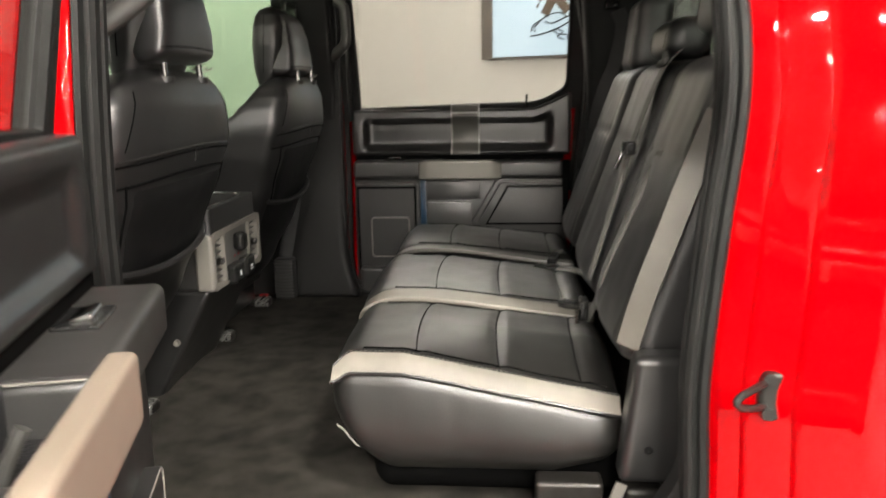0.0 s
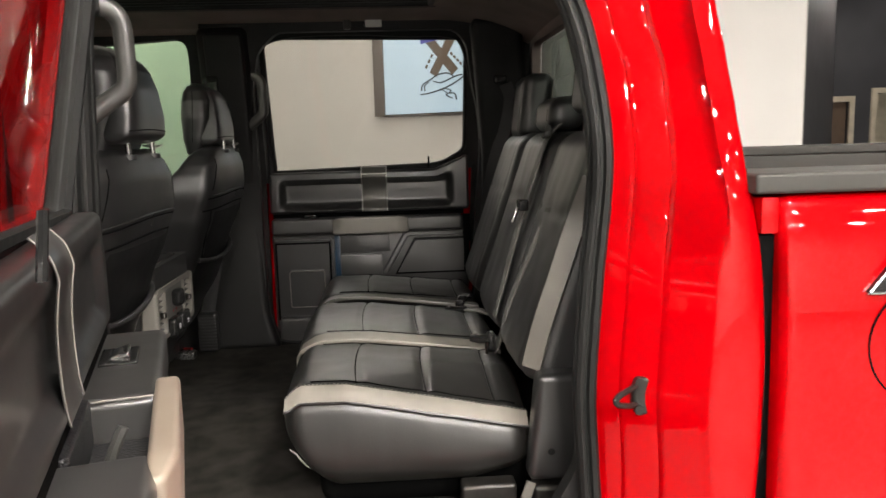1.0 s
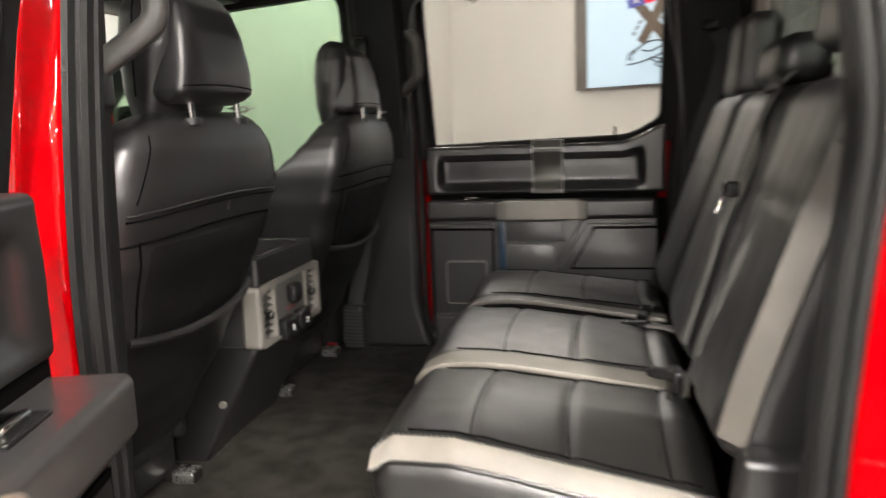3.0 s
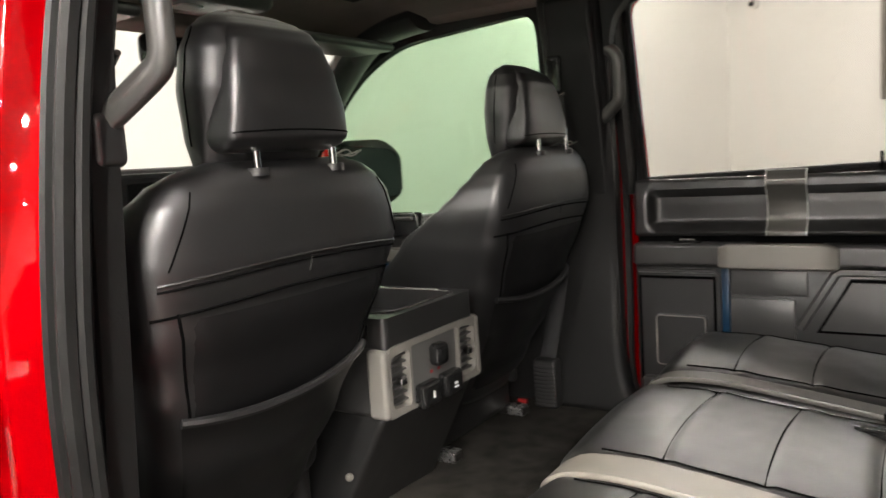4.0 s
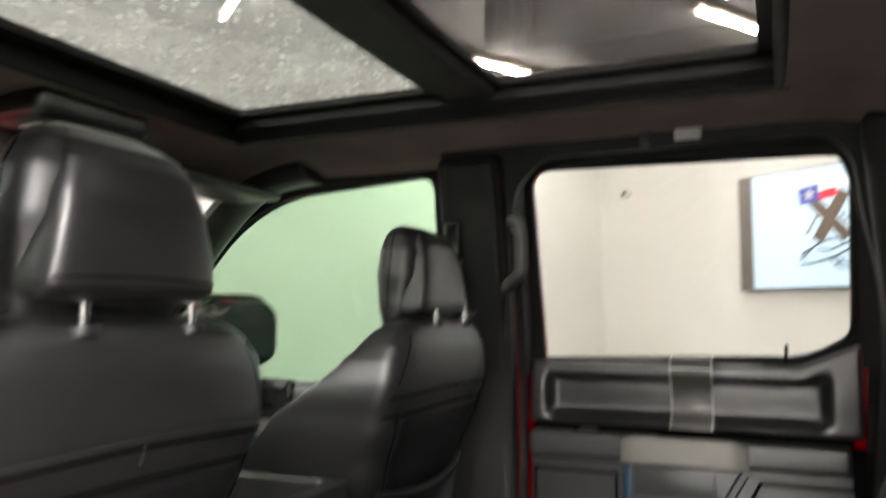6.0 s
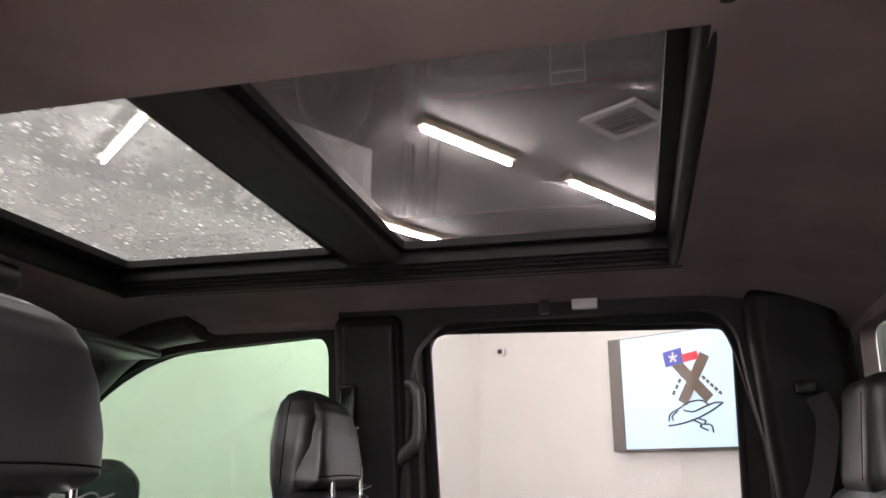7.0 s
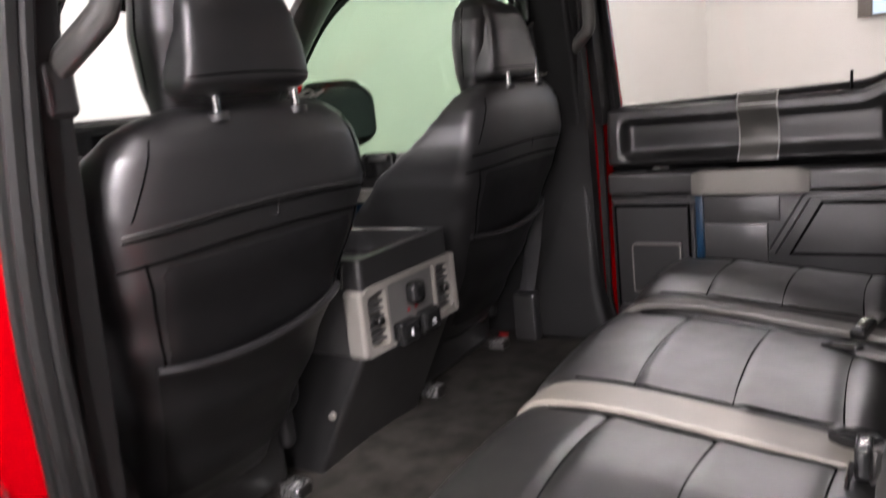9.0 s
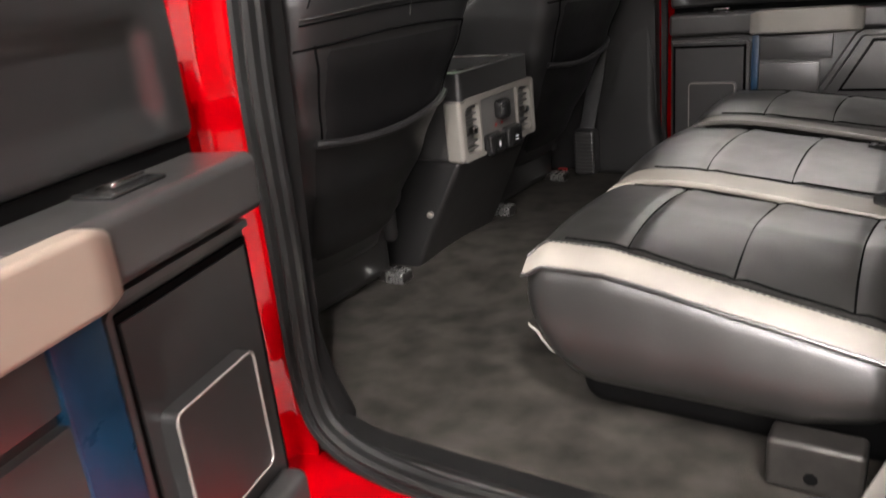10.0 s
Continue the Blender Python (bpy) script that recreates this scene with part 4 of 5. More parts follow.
# ---------------------------------------------------------------- front doors
def front_door(m, label):
    d = thing("front_door", label, "car door", group="front doors")
    def put(name, bm, mat, text="", under=None):
        for v in bm.verts:
            v.co.y -= lean(v.co.z)
        return part(name, bm, mat, under or d, text, m)
    put("door_shell", plate([(-0.47, 0.64), (-1.55, 0.64), (-1.62, 1.30), (-0.465, 1.37), (-0.455, 1.0)], [], 1, 0.902, 0.985, bev=0.006), RED, "bright red door shell")
    hole = rounded([(-0.625, 1.365), (-0.612, 1.948), (-1.13, 1.914), (-1.33, 1.815), (-1.50, 1.655), (-1.66, 1.49), (-1.62, 1.335)], [0.02, 0.06, 0.15, 0.1, 0.1, 0.03, 0.02])
    rim = rounded([(-0.47, 1.29), (-0.49, 1.99), (-1.14, 1.965), (-1.36, 1.86), (-1.76, 1.49), (-1.74, 1.27)], 0.02)
    put("window_frame", plate(rim, [hole], 1, 0.905, 0.945, bev=0.004), SOFT, "black window frame")
    wide = rounded([(-0.575, 1.34), (-0.565, 1.972), (-1.13, 1.940), (-1.345, 1.842), (-1.535, 1.668), (-1.715, 1.495), (-1.70, 1.30)], 0.03)
    put("frame_skin", plate(rim, [wide], 1, 0.947, 0.97), RED)
    put("window", plate(rounded([(-0.605, 1.35), (-0.60, 1.96), (-1.15, 1.925), (-1.34, 1.828), (-1.68, 1.50), (-1.64, 1.32)], 0.02), [], 1, 0.925, 0.929), FRONTGLASS, "raised green tinted window").visible_shadow = False
    put("upper_panel", rbox((-1.60, 0.850, 1.18), (-0.60, 0.915, 1.355), 0.03, 0.05), PLASTIC, "black upper door panel")
    put("armrest", rbox((-1.45, 0.80, 1.10), (-0.65, 0.915, 1.18), 0.02, 0.05), TRIM)
    put("armrest_rail", rbox((-1.42, 0.800, 1.196), (-0.98, 0.860, 1.240), 0.006, 0.05), SILVER, "satin silver rail")
    put("lower_panel", rbox((-1.55, 0.86, 0.72), (-0.60, 0.915, 1.11), 0.02, 0.05), PLASTIC)
    put("film_strip", box((-1.36, 0.80, 1.13), (-1.10, 0.822, 1.190), 0.004), BLUE, "blue protective film")
    hb = put("handle_bezel", rbox((-1.225, 0.838, 1.272), (-1.090, 0.870, 1.362), 0.012, 0.03), GLOSSY, "gloss black handle bezel with chrome edge")
    put("bezel_line", tube([(-1.215, 0.8365, 1.285), (-1.212, 0.8365, 1.347), (-1.200, 0.8365, 1.357), (-1.110, 0.8365, 1.359), (-1.098, 0.8365, 1.350), (-1.096, 0.8365, 1.315)], 0.0024, 6), CHROME, "chrome edge", hb)
    put("door_handle", rbox((-1.19, 0.826, 1.335), (-1.11, 0.840, 1.350), 0.005, 0.02), CHROME, "chrome door handle", hb)
    return d


front_door(Matrix.Identity(4), "closed red front door with green tinted window")
front_door(MIRROR, "closed red front door with green tinted window")

# outside mirror on the far door
om = thing("wing_mirror", "black and red wing mirror on the front door", "wing mirror")
part("housing", rbox((-1.62, 1.03, 1.362), (-1.52, 1.335, 1.635), 0.045, 0.03, lambda c: Vector((c.x, c.y, c.z - 0.045 * step(1.24, 1.33, c.y) * (1 if c.z > 1.5 else -0.6)))), GLOSSY, om, "black housing with a red cap")
part("cap", rbox((-1.67, 1.015, 1.46), (-1.575, 1.27, 1.628), 0.035, 0.03), RED, om, "red mirror cap")
TIP = pose(-1.512, 1.18, 1.50, 0, -2.5, 0)
facing = lambda k: rounded([(y * k, z * k) for y, z in ((-0.13, -0.112), (0.110, -0.095), (0.125, -0.06), (0.125, 0.035), (0.09, 0.088), (-0.12, 0.110))], 0.02)
part("glass_backing", plate(facing(1.03), [], 0, -0.03, -0.002), GLOSSY, om, m=TIP)
part("mirror_glass", plate(facing(1.0), [], 0, -0.0015, 0.0015), material("mirror_silver", (0.55, 0.60, 0.62), 0.02, metal=1.0, vary=0.01, rough_vary=0.0), om, "mirror glass", m=TIP)
om.matrix_basis = Matrix.Translation((-1.57, 1.18, 0)) @ pose(0, 0, 0, 0, 0, -26.2) @ Matrix.Translation((1.57, -1.18, 0))
part("foot", rbox((-1.68, 0.90, 1.37), (-1.58, 1.02, 1.45), 0.02), GLOSSY, om)

# ---------------------------------------------------------------- dashboard
dash = thing("dashboard", "black dashboard with a steering wheel before it", "dashboard")
part("dash_top", rbox((-1.64, -0.79, 1.18), (-1.28, 0.79, 1.535), 0.06, 0.08), PLASTIC, dash, "black dashboard body")
part("dash_face", rbox((-1.34, -0.78, 0.95), (-1.20, 0.78, 1.40), 0.05, 0.08), TRIM, dash, "charcoal dashboard face")
part("centre_stack", rbox((-1.24, -0.16, 1.08), (-1.16, 0.16, 1.43), 0.02, 0.05), GLOSSY, dash, "gloss black centre stack")
part("cluster_hood", rbox((-1.44, -0.66, 1.40), (-1.27, -0.40, 1.55), 0.04, 0.05), PLASTIC, dash)
part("dash_crest", rbox((-1.56, -0.40, 1.50), (-1.30, 0.42, 1.562), 0.03, 0.06), PLASTIC, dash, "raised middle of the dashboard top")
part("screen_hood", rbox((-1.30, -0.26, 1.395), (-1.19, 0.26, 1.548), 0.014, 0.05), GLOSSY, dash, "gloss black screen surround")
part("display", box((-1.191, -0.20, 1.405), (-1.186, 0.20, 1.525), 0.002), DARK, dash, "dark centre display")
for y in (-0.325, 0.325):
    v = part("air_vent", rbox((-1.25, y - 0.048, 1.395), (-1.205, y + 0.048, 1.535), 0.012), DARK, dash, "upright air vent with a satin blade")
    for k in range(6):
        part("vent_slat", rbox((-1.207, y - 0.04, 1.408 + k * 0.021), (-1.196, y + 0.02, 1.414 + k * 0.021), 0.002), TRIM, v)
    part("vent_blade", rbox((-1.208, y + 0.008, 1.405), (-1.188, y + 0.022, 1.546), 0.004, 0.03), STRIP, v, "satin silver upright blade")
    part("vent_blade", rbox((-1.208, y - 0.048, 1.40), (-1.194, y - 0.040, 1.50), 0.003, 0.03), SILVER, v)
wheel = thing("steering_wheel", "black leather steering wheel with satin spokes", "steering wheel")
W = pose(-0.98, -0.455, 1.33, 0, 68, 0)
part("rim", tube([(0.19 * math.cos(a), 0.19 * math.sin(a), 0) for a in [k * math.pi / 24 for k in range(48)]], 0.016, 10, True), LEATHER, wheel, m=W)
part("hub", rbox((-0.06, -0.075, -0.03), (0.06, 0.075, 0.02), 0.02), PLASTIC, wheel, m=W)
for a in (0.2, math.pi - 0.2, -math.pi / 2):
    part("spoke", tube([(0.05 * math.sin(a), 0.05 * math.cos(a) * 1.2, 0), (0.18 * math.sin(a), 0.18 * math.cos(a), 0)], 0.013), SILVER, wheel, m=W)
part("column", tube([(0, 0, -0.02), (0, 0, -0.25)], 0.05, 12), PLASTIC, wheel, m=W)
rm = thing("rear_view_mirror", "black rear view mirror under the headliner", "mirror")
part("housing", rbox((-1.20, -0.13, 1.80), (-1.16, 0.13, 1.875), 0.02, 0.04), GLOSSY, rm)
part("stalk", tube([(-1.20, 0, 1.86), (-1.27, 0, 1.905)], 0.012), PLASTIC, rm)
for y in (-0.45, 0.45):
    part("sun_visor", rbox((-1.19, y - 0.22, 1.875), (-1.02, y + 0.22, 1.90), 0.012, 0.06), TRIM, cab, "charcoal sun visor")
oc = part("roof_console", rbox((-1.17, -0.14, 1.925), (-0.99, 0.14, 1.985), 0.025, 0.05), PLASTIC, cab, "black roof console with lamps")
for y in (-0.07, 0.07):
    part("map_lamp", rbox((-1.10, y - 0.03, 1.920), (-1.05, y + 0.03, 1.928), 0.003), MARK, oc, "clear map lamp")
part("dome_lamp", rbox((0.052, 0.680, 1.960), (0.112, 0.697, 1.992), 0.004, 0.02), STRIP, cab, "small satin roof lamp")
part("coat_hook", rbox((-0.026, 0.676, 1.952), (0.000, 0.698, 1.990), 0.006), PLASTIC, cab, "black coat hook")


# ---------------------------------------------------------------- front seats
def superring(cx, cy, z, hd, hw, e, n=44, front=0.0):
    out = []
    for k in range(n):
        a = 2 * math.pi * k / n
        c, s = math.cos(a), math.sin(a)
        x = math.copysign(abs(c) ** (2 / e), c) * hd
        y = math.copysign(abs(s) ** (2 / e), s) * hw
        if x < 0:
            x -= front * abs(y / hw) ** 3
        out.append(Vector((cx + x, cy + y, z)))
    return out


CY = -0.455
# height, centre x, half depth, half width, squareness, side bolster
BACK = [(0.90, -0.690, 0.070, 0.140, 3.0, 0.08), (1.00, -0.645, 0.080, 0.165, 3.0, 0.14), (1.12, -0.592, 0.088, 0.200, 3.1, 0.20), (1.24, -0.545, 0.092, 0.235, 3.2, 0.235),
        (1.34, -0.505, 0.090, 0.260, 3.1, 0.175), (1.40, -0.480, 0.084, 0.270, 3.0, 0.115), (1.42, -0.472, 0.080, 0.270, 3.0, 0.085), (1.46, -0.464, 0.072, 0.262, 2.9, 0.05), (1.49, -0.456, 0.064, 0.248, 2.8, 0.03), (1.52, -0.452, 0.054, 0.220, 2.7, 0.02),
        (1.538, -0.449, 0.044, 0.190, 2.5, 0.01), (1.552, -0.447, 0.024, 0.140, 2.3, 0.0)]


def back_ring(z, grow=0.0, n=64):
    cx, hd, hw, e, front = table(BACK, z)
    return superring(cx, CY, z, hd + grow, hw + grow, e, n, front)


def rear_x(z, y):
    """The seat back's rear surface."""
    cx, hd, hw, e, front = table(BACK, z)
    u = min(abs((y - CY) / hw), 0.999)
    return cx + hd * (1 - u ** e) ** (1 / e)


seat = thing("front_seat", "black leather front seat seen from behind, with headrest", "car seat", group="front seats")
zs = [0.90 + 0.652 * (1 - (1 - k / 60) ** 1.25) for k in range(61)]
sb = part("backrest", loft([back_ring(z) for z in zs]), LEATHER, seat, "black leather backrest", sharp=70)


def seam(line, r, mat, name="piping", off=0.001):
    return part(name, tube([Vector((rear_x(z, y) + off, y, z)) for y, z in line], r, 6), mat, sb)


ys = [CY - 0.25 + 0.50 * k / 24 for k in range(25)]
seam([(y, 1.412 - 0.012 * ((y - CY) / 0.25) ** 2) for y in ys], 0.0022, PIPING)
seam([(y, 1.404 - 0.012 * ((y - CY) / 0.25) ** 2) for y in ys], 0.0018, DARK, "seam")
seam([(y, 1.368 - 0.014 * ((y - CY) / 0.25) ** 2) for y in ys], 0.0022, DARK, "seam")
seam([(CY - 0.004, 1.385), (CY - 0.004, 1.408)], 0.0018, PIPING, "tab")
for s in (-1, 1):
    seam([(CY + s * (0.196 + 0.044 * k / 10), 1.515 - 0.098 * k / 10) for k in range(11)], 0.0013, DARK, "seam")
    seam([(CY + s * (0.222 - 0.10 * k / 10), 1.36 - 0.38 * k / 10) for k in range(11)], 0.0022, DARK, "seam")
# smooth lower back panel, sunk at its edges; its near black is painted shade
vp = bmesh.new()
rows = []
for i in range(21):
    z = 0.93 + 0.427 * i / 20
    rows.append([])
    for j in range(25):
        u = (j / 12 - 1) * 0.80
        y = CY + table(BACK, z)[2] * u
        rows[-1].append(vp.verts.new((rear_x(z, y) + 0.0022 - 0.004 * (j in (0, 24)) - 0.004 * (i in (0, 20)), y, z)))
for a, b in zip(rows, rows[1:]):
    for j in range(24):
        vp.faces.new((a[j], a[j + 1], b[j + 1], b[j]))
part("back_panel", vp, SHADED, seat, "smooth back panel, darkened for the shade on the lower back")
# map pocket on the lower back: a sagging panel with a thick hem
pk = bmesh.new()
rows = []
for i in range(17):
    v = i / 16
    row = []
    for j in range(25):
        u = j / 12 - 1
        z = 0.95 + (1.208 - 0.02 * (1 - u * u) + 0.012 * u - 0.95) * v
        y = CY + table(BACK, z)[2] * 0.86 * u
        bulge = 0.006 + 0.016 * math.sin(math.pi * (j / 24)) * (0.3 + 0.7 * v)
        row.append(pk.verts.new((rear_x(z, y) + bulge, y, z)))
    rows.append(row)
for a, b in zip(rows, rows[1:]):
    for j in range(24):
        pk.faces.new((a[j], a[j + 1], b[j + 1], b[j]))
hem = [v.co.copy() for v in rows[-1]]
pocket = part("map_pocket", pk, BAND, seat, "sagging leather map pocket")
part("hem", tube(hem, 0.0075, 8), LEATHER, pocket)
# hard lower shell and seat base
part("seat_cushion", rbox((-1.14, CY - 0.26, 0.93), (-0.64, CY + 0.26, 1.09), 0.05, 0.05), LEATHER, seat, "black leather cushion")
part("seat_base", rbox((-1.06, CY - 0.22, 0.78), (-0.68, CY + 0.22, 0.93), 0.03, 0.1), PLASTIC, seat, "black seat base")
for s in (-1, 1):
    r = part("seat_rail", rbox((-1.05, CY + s * 0.19 - 0.02, 0.775), (-0.62, CY + s * 0.19 + 0.02, 0.80), 0.006, 0.1), STEEL, seat, "metal seat rail")
    part("rail_cover", rbox((-0.675, CY + s * 0.19 - 0.023, 0.772), (-0.622, CY + s * 0.19 + 0.023, 0.802), 0.008), BRACKET, r)
    part("rail_bolt", tube([(-0.645, CY + s * 0.19, 0.80), (-0.645, CY + s * 0.19, 0.808)], 0.007, 8), CHROME, r)
    part("side_shield", rbox((-0.80, CY + s * 0.215 - 0.02, 0.86), (-0.66, CY + s * 0.215 + 0.02, 1.02), 0.02, 0.05), PLASTIC, seat, "black side shield")
# headrest on two posts
for y in (CY - 0.081, CY + 0.081):
    part("headrest_post", tube([(-0.408, y, 1.50), (-0.413, y, 1.60)], 0.006, 10), CHROME, seat, "chrome headrest post")
    part("post_guide", tube([(-0.411, y, 1.530), (-0.411, y, 1.541)], 0.017, 14), PLASTIC, seat)
HY = CY - 0.027
# height, centre x, half depth, half width, squareness
PAD = [(1.528, -0.464, 0.018, 0.094, 2.6), (1.540, -0.463, 0.034, 0.112, 2.8), (1.590, -0.456, 0.050, 0.124, 2.9), (1.650, -0.450, 0.058, 0.131, 2.9), (1.700, -0.449, 0.056, 0.124, 2.8),
       (1.732, -0.452, 0.048, 0.108, 2.7), (1.750, -0.456, 0.034, 0.088, 2.5), (1.761, -0.458, 0.012, 0.060, 2.3)]
SHELL = [(1.563, -0.424, 0.012, 0.104, 4.0), (1.570, -0.416, 0.028, 0.117, 4.6), (1.582, -0.411, 0.037, 0.121, 5.0), (1.620, -0.409, 0.037, 0.116, 5.0), (1.670, -0.412, 0.035, 0.105, 4.8), (1.712, -0.418, 0.031, 0.092, 4.4),
         (1.734, -0.425, 0.025, 0.082, 4.0), (1.747, -0.433, 0.015, 0.070, 3.4), (1.752, -0.438, 0.006, 0.058, 3.0)]


def head_ring(rows, z):
    cx, hd, hw, e = table(rows, z)
    return superring(cx, HY, z, hd, hw, e, 60)


hr = part("headrest", loft([head_ring(PAD, 1.528 + 0.233 * k / 44) for k in range(45)]), LEATHER, seat, "black leather headrest", sharp=70)
part("headrest_shell", loft([head_ring(SHELL, 1.563 + 0.189 * k / 44) for k in range(45)]), LEATHER, hr, "smooth leather back of the headrest", sharp=70)


def shell_x(z, u):
    cx, hd, hw, e = table(SHELL, z)
    return cx + hd * (1 - abs(u) ** e) ** (1 / e)


part("seam", tube([(shell_x(1.588, u) + 0.0004, HY + u * table(SHELL, 1.588)[2], 1.588 + 0.004 * (1 - u * u)) for u in [-0.97 + 1.94 * k / 18 for k in range(19)]], 0.0014, 6), DARK, hr)
part("seam", tube([(table(PAD, z)[0] - 0.004, HY - table(PAD, z)[2] - 0.0004, z) for z in [1.575 + 0.16 * k / 12 for k in range(13)]], 0.0012, 6), DARK, hr)
tie = part("plastic_tie", tube([(-0.424 + 0.016 * math.cos(a) + 0.003 * math.sin(3 * a), CY + 0.128 + 0.034 * math.sin(a), 1.556 + 0.004 * math.sin(2 * a)) for a in [k * math.pi / 14 for k in range(28)]], 0.0013, 5, True), STITCH, seat, "thin looped plastic tie")
part("tie_loop", tube([(-0.420 + 0.010 * math.cos(a), CY + 0.112 + 0.024 * math.sin(a), 1.559 + 0.003 * math.cos(3 * a)) for a in [k * math.pi / 14 for k in range(28)]], 0.0011, 5, True), STITCH, tie)
far_seat = copy_thing(seat, pose(0, 0.91, 0))
for ob in far_seat.children:
    if ob.name.startswith("headrest") and "post" not in ob.name:
        ob.location.x -= 0.03  # the far headrest is tilted further forwards and sits lower
        ob.location.z -= 0.010

# front seat belts on the pillars
for s in (-1, 1):
    b = thing("seat_belt", "black webbing seat belt hanging from the pillar", "seat belt", group="front seat belts")
    part("guide", rbox((-0.53, s * 0.700 - 0.012, 1.70), (-0.485, s * 0.695 + 0.012, 1.80), 0.010), GLOSSY, b, "black belt guide")
    part("loop", tube(smooth([(-0.535, s * 0.692, 1.695), (-0.51, s * 0.685, 1.68), (-0.475, s * 0.692, 1.695)], 5), 0.005), CHROME, b)
    part("webbing", sweep(smooth([(-0.505, s * 0.692, 1.69), (-0.507, s * 0.715, 1.58), (-0.51, s * 0.738, 1.45), (-0.545, s * 0.75, 1.15), (-0.595, s * 0.745, 0.90)], 8), slab(0.024, 0.0015), up=(0, s, 0)), DARKSTRAP, b)
    rt = part("retractor_cover", rbox((-0.626, s * 0.735 - 0.025, 0.775), (-0.552, s * 0.735 + 0.025, 0.925), 0.012, 0.03), PLASTIC, b, "ribbed black belt cover")
    for k in range(11):
        part("rib", box((-0.622, s * 0.735 - 0.0275, 0.785 + k * 0.012), (-0.556, s * 0.735 + 0.0275, 0.791 + k * 0.012)), TRIM, rt)
    part("release_tab", rbox((-0.684, s * 0.715 - 0.008, 0.780), (-0.652, s * 0.715 + 0.008, 0.796), 0.005), REDPLASTIC, b, "small red tab at the belt foot")

# ---------------------------------------------------------------- centre console
con = thing("centre_console", "black centre console with satin rear vent panel", "console")


def wedge(c):
    """The lower body leans forwards towards the floor."""
    k = max(0.0, 1.045 - c.z)
    return Vector((c.x - 0.52 * k if c.x > -0.7 else c.x, c.y * (1 + 0.35 * k), c.z))


part("lower_body", rbox((-1.20, -0.172, 0.77), (-0.505, 0.172, 1.046), 0.014, 0.04, wedge), PLASTIC, con, "black tapered console body")
part("upper_body", rbox((-1.20, -0.174, 1.042), (-0.512, 0.174, 1.182), 0.012, 0.05), TRIM, con)
bn = plate(rounded([(-0.86, -0.165), (-0.497, -0.165), (-0.497, 0.165), (-0.86, 0.165)], 0.016), [rounded([(-0.80, -0.118), (-0.520, -0.118), (-0.520, 0.132), (-0.80, 0.132)], 0.03)], 2, 1.176, 1.240, bev=0.006)
bn = part("bin", bn, PLASTIC, con, "black console bin round a deep cup tray")
part("tray_floor", box((-0.82, -0.14, 1.179), (-0.505, 0.15, 1.192)), GLOSSY, bn, "gloss black tray floor")
part("tray_rim", tube([(p.x, p.y, 1.2405) for p in rounded([(-0.803, -0.121), (-0.517, -0.121), (-0.517, 0.135), (-0.803, 0.135)], 0.03)], 0.0022, 6, True), CHROME, bn, "thin chrome tray rim")
part("tray_bar", rbox((-0.66, 0.134, 1.2385), (-0.57, 0.150, 1.2445), 0.002, 0.03), CHROME, bn, "chrome bar beside the tray")
part("lid", rbox((-1.15, -0.16, 1.226), (-0.84, 0.16, 1.265), 0.018, 0.05), LEATHER, con, "black leather console lid")
for x in (-0.59, -0.72):
    c = part("cup_holder", tube([(x, 0.008, 1.1925), (x, 0.008, 1.1945)], 0.044, 24), DARK, con, "dark cup holder")
    part("cup_rim", tube([(x + 0.046 * math.cos(a), 0.008 + 0.046 * math.sin(a), 1.195) for a in [k * math.pi / 14 for k in range(28)]], 0.0025, 6, True), CHROME, c)
part("side_line", tube([(-0.535, -0.1755, 1.186), (-0.530, -0.1755, 1.230)], 0.003, 6), CHROME, con, "short chrome side edge")
# the bezel is a thick satin surround, deeper at its sides
bz_out = rounded([(-0.174, 1.042), (0.182, 1.042), (0.178, 1.182), (-0.170, 1.182)], [0.012, 0.012, 0.03, 0.03])
bz_in = [rounded([(-0.158, 1.060), (-0.096, 1.052), (-0.096, 1.168), (-0.158, 1.162)], 0.012), rounded([(0.096, 1.052), (0.158, 1.060), (0.158, 1.162), (0.096, 1.168)], 0.012),
         rounded([(-0.088, 1.048), (0.088, 1.048), (0.088, 1.170), (-0.088, 1.170)], 0.006)]
bz = part("vent_bezel", plate(bz_out, bz_in, 0, -0.520, -0.492, bev=0.004), SILVER, con, "satin silver vent surround")
for s in (-1, 1):
    part("bezel_cheek", rbox((-0.535, s * 0.172 - 0.012, 1.043), (-0.489, s * 0.172 + 0.010, 1.181), 0.010, 0.02), SILVER, bz)
    v = part("air_vent", box((-0.545, s * 0.127 - 0.033, 1.053), (-0.530, s * 0.127 + 0.033, 1.168)), DARK, con, "rear air vent with black slats")
    for k in range(7):
        bm = rbox((-0.010, -0.0325, -0.0024), (0.010, 0.0325, 0.0024), 0.0018, 0.03)
        part("slat", bm, TRIM, v, m=pose(-0.511, s * 0.127, 1.066 + k * 0.0155, 0, 9, 0))
    part("divider", box((-0.528, s * 0.127 - 0.0012, 1.056), (-0.514, s * 0.127 + 0.0012, 1.165)), GLOSSY, v)
    part("vent_knob", rbox((-0.500, s * 0.127 - 0.010, 1.101), (-0.484, s * 0.127 + 0.010, 1.117), 0.004), CHROME, v, "small chrome vent knob")
part("centre_plate", rbox((-0.512, -0.087, 1.049), (-0.498, 0.087, 1.169), 0.003, 0.03), PANEL, con, "grey switch plate")
kn = part("knob", rbox((-0.500, -0.022, 1.110), (-0.470, 0.022, 1.158), 0.012, 0.01), GLOSSY, con, "black rocker knob")
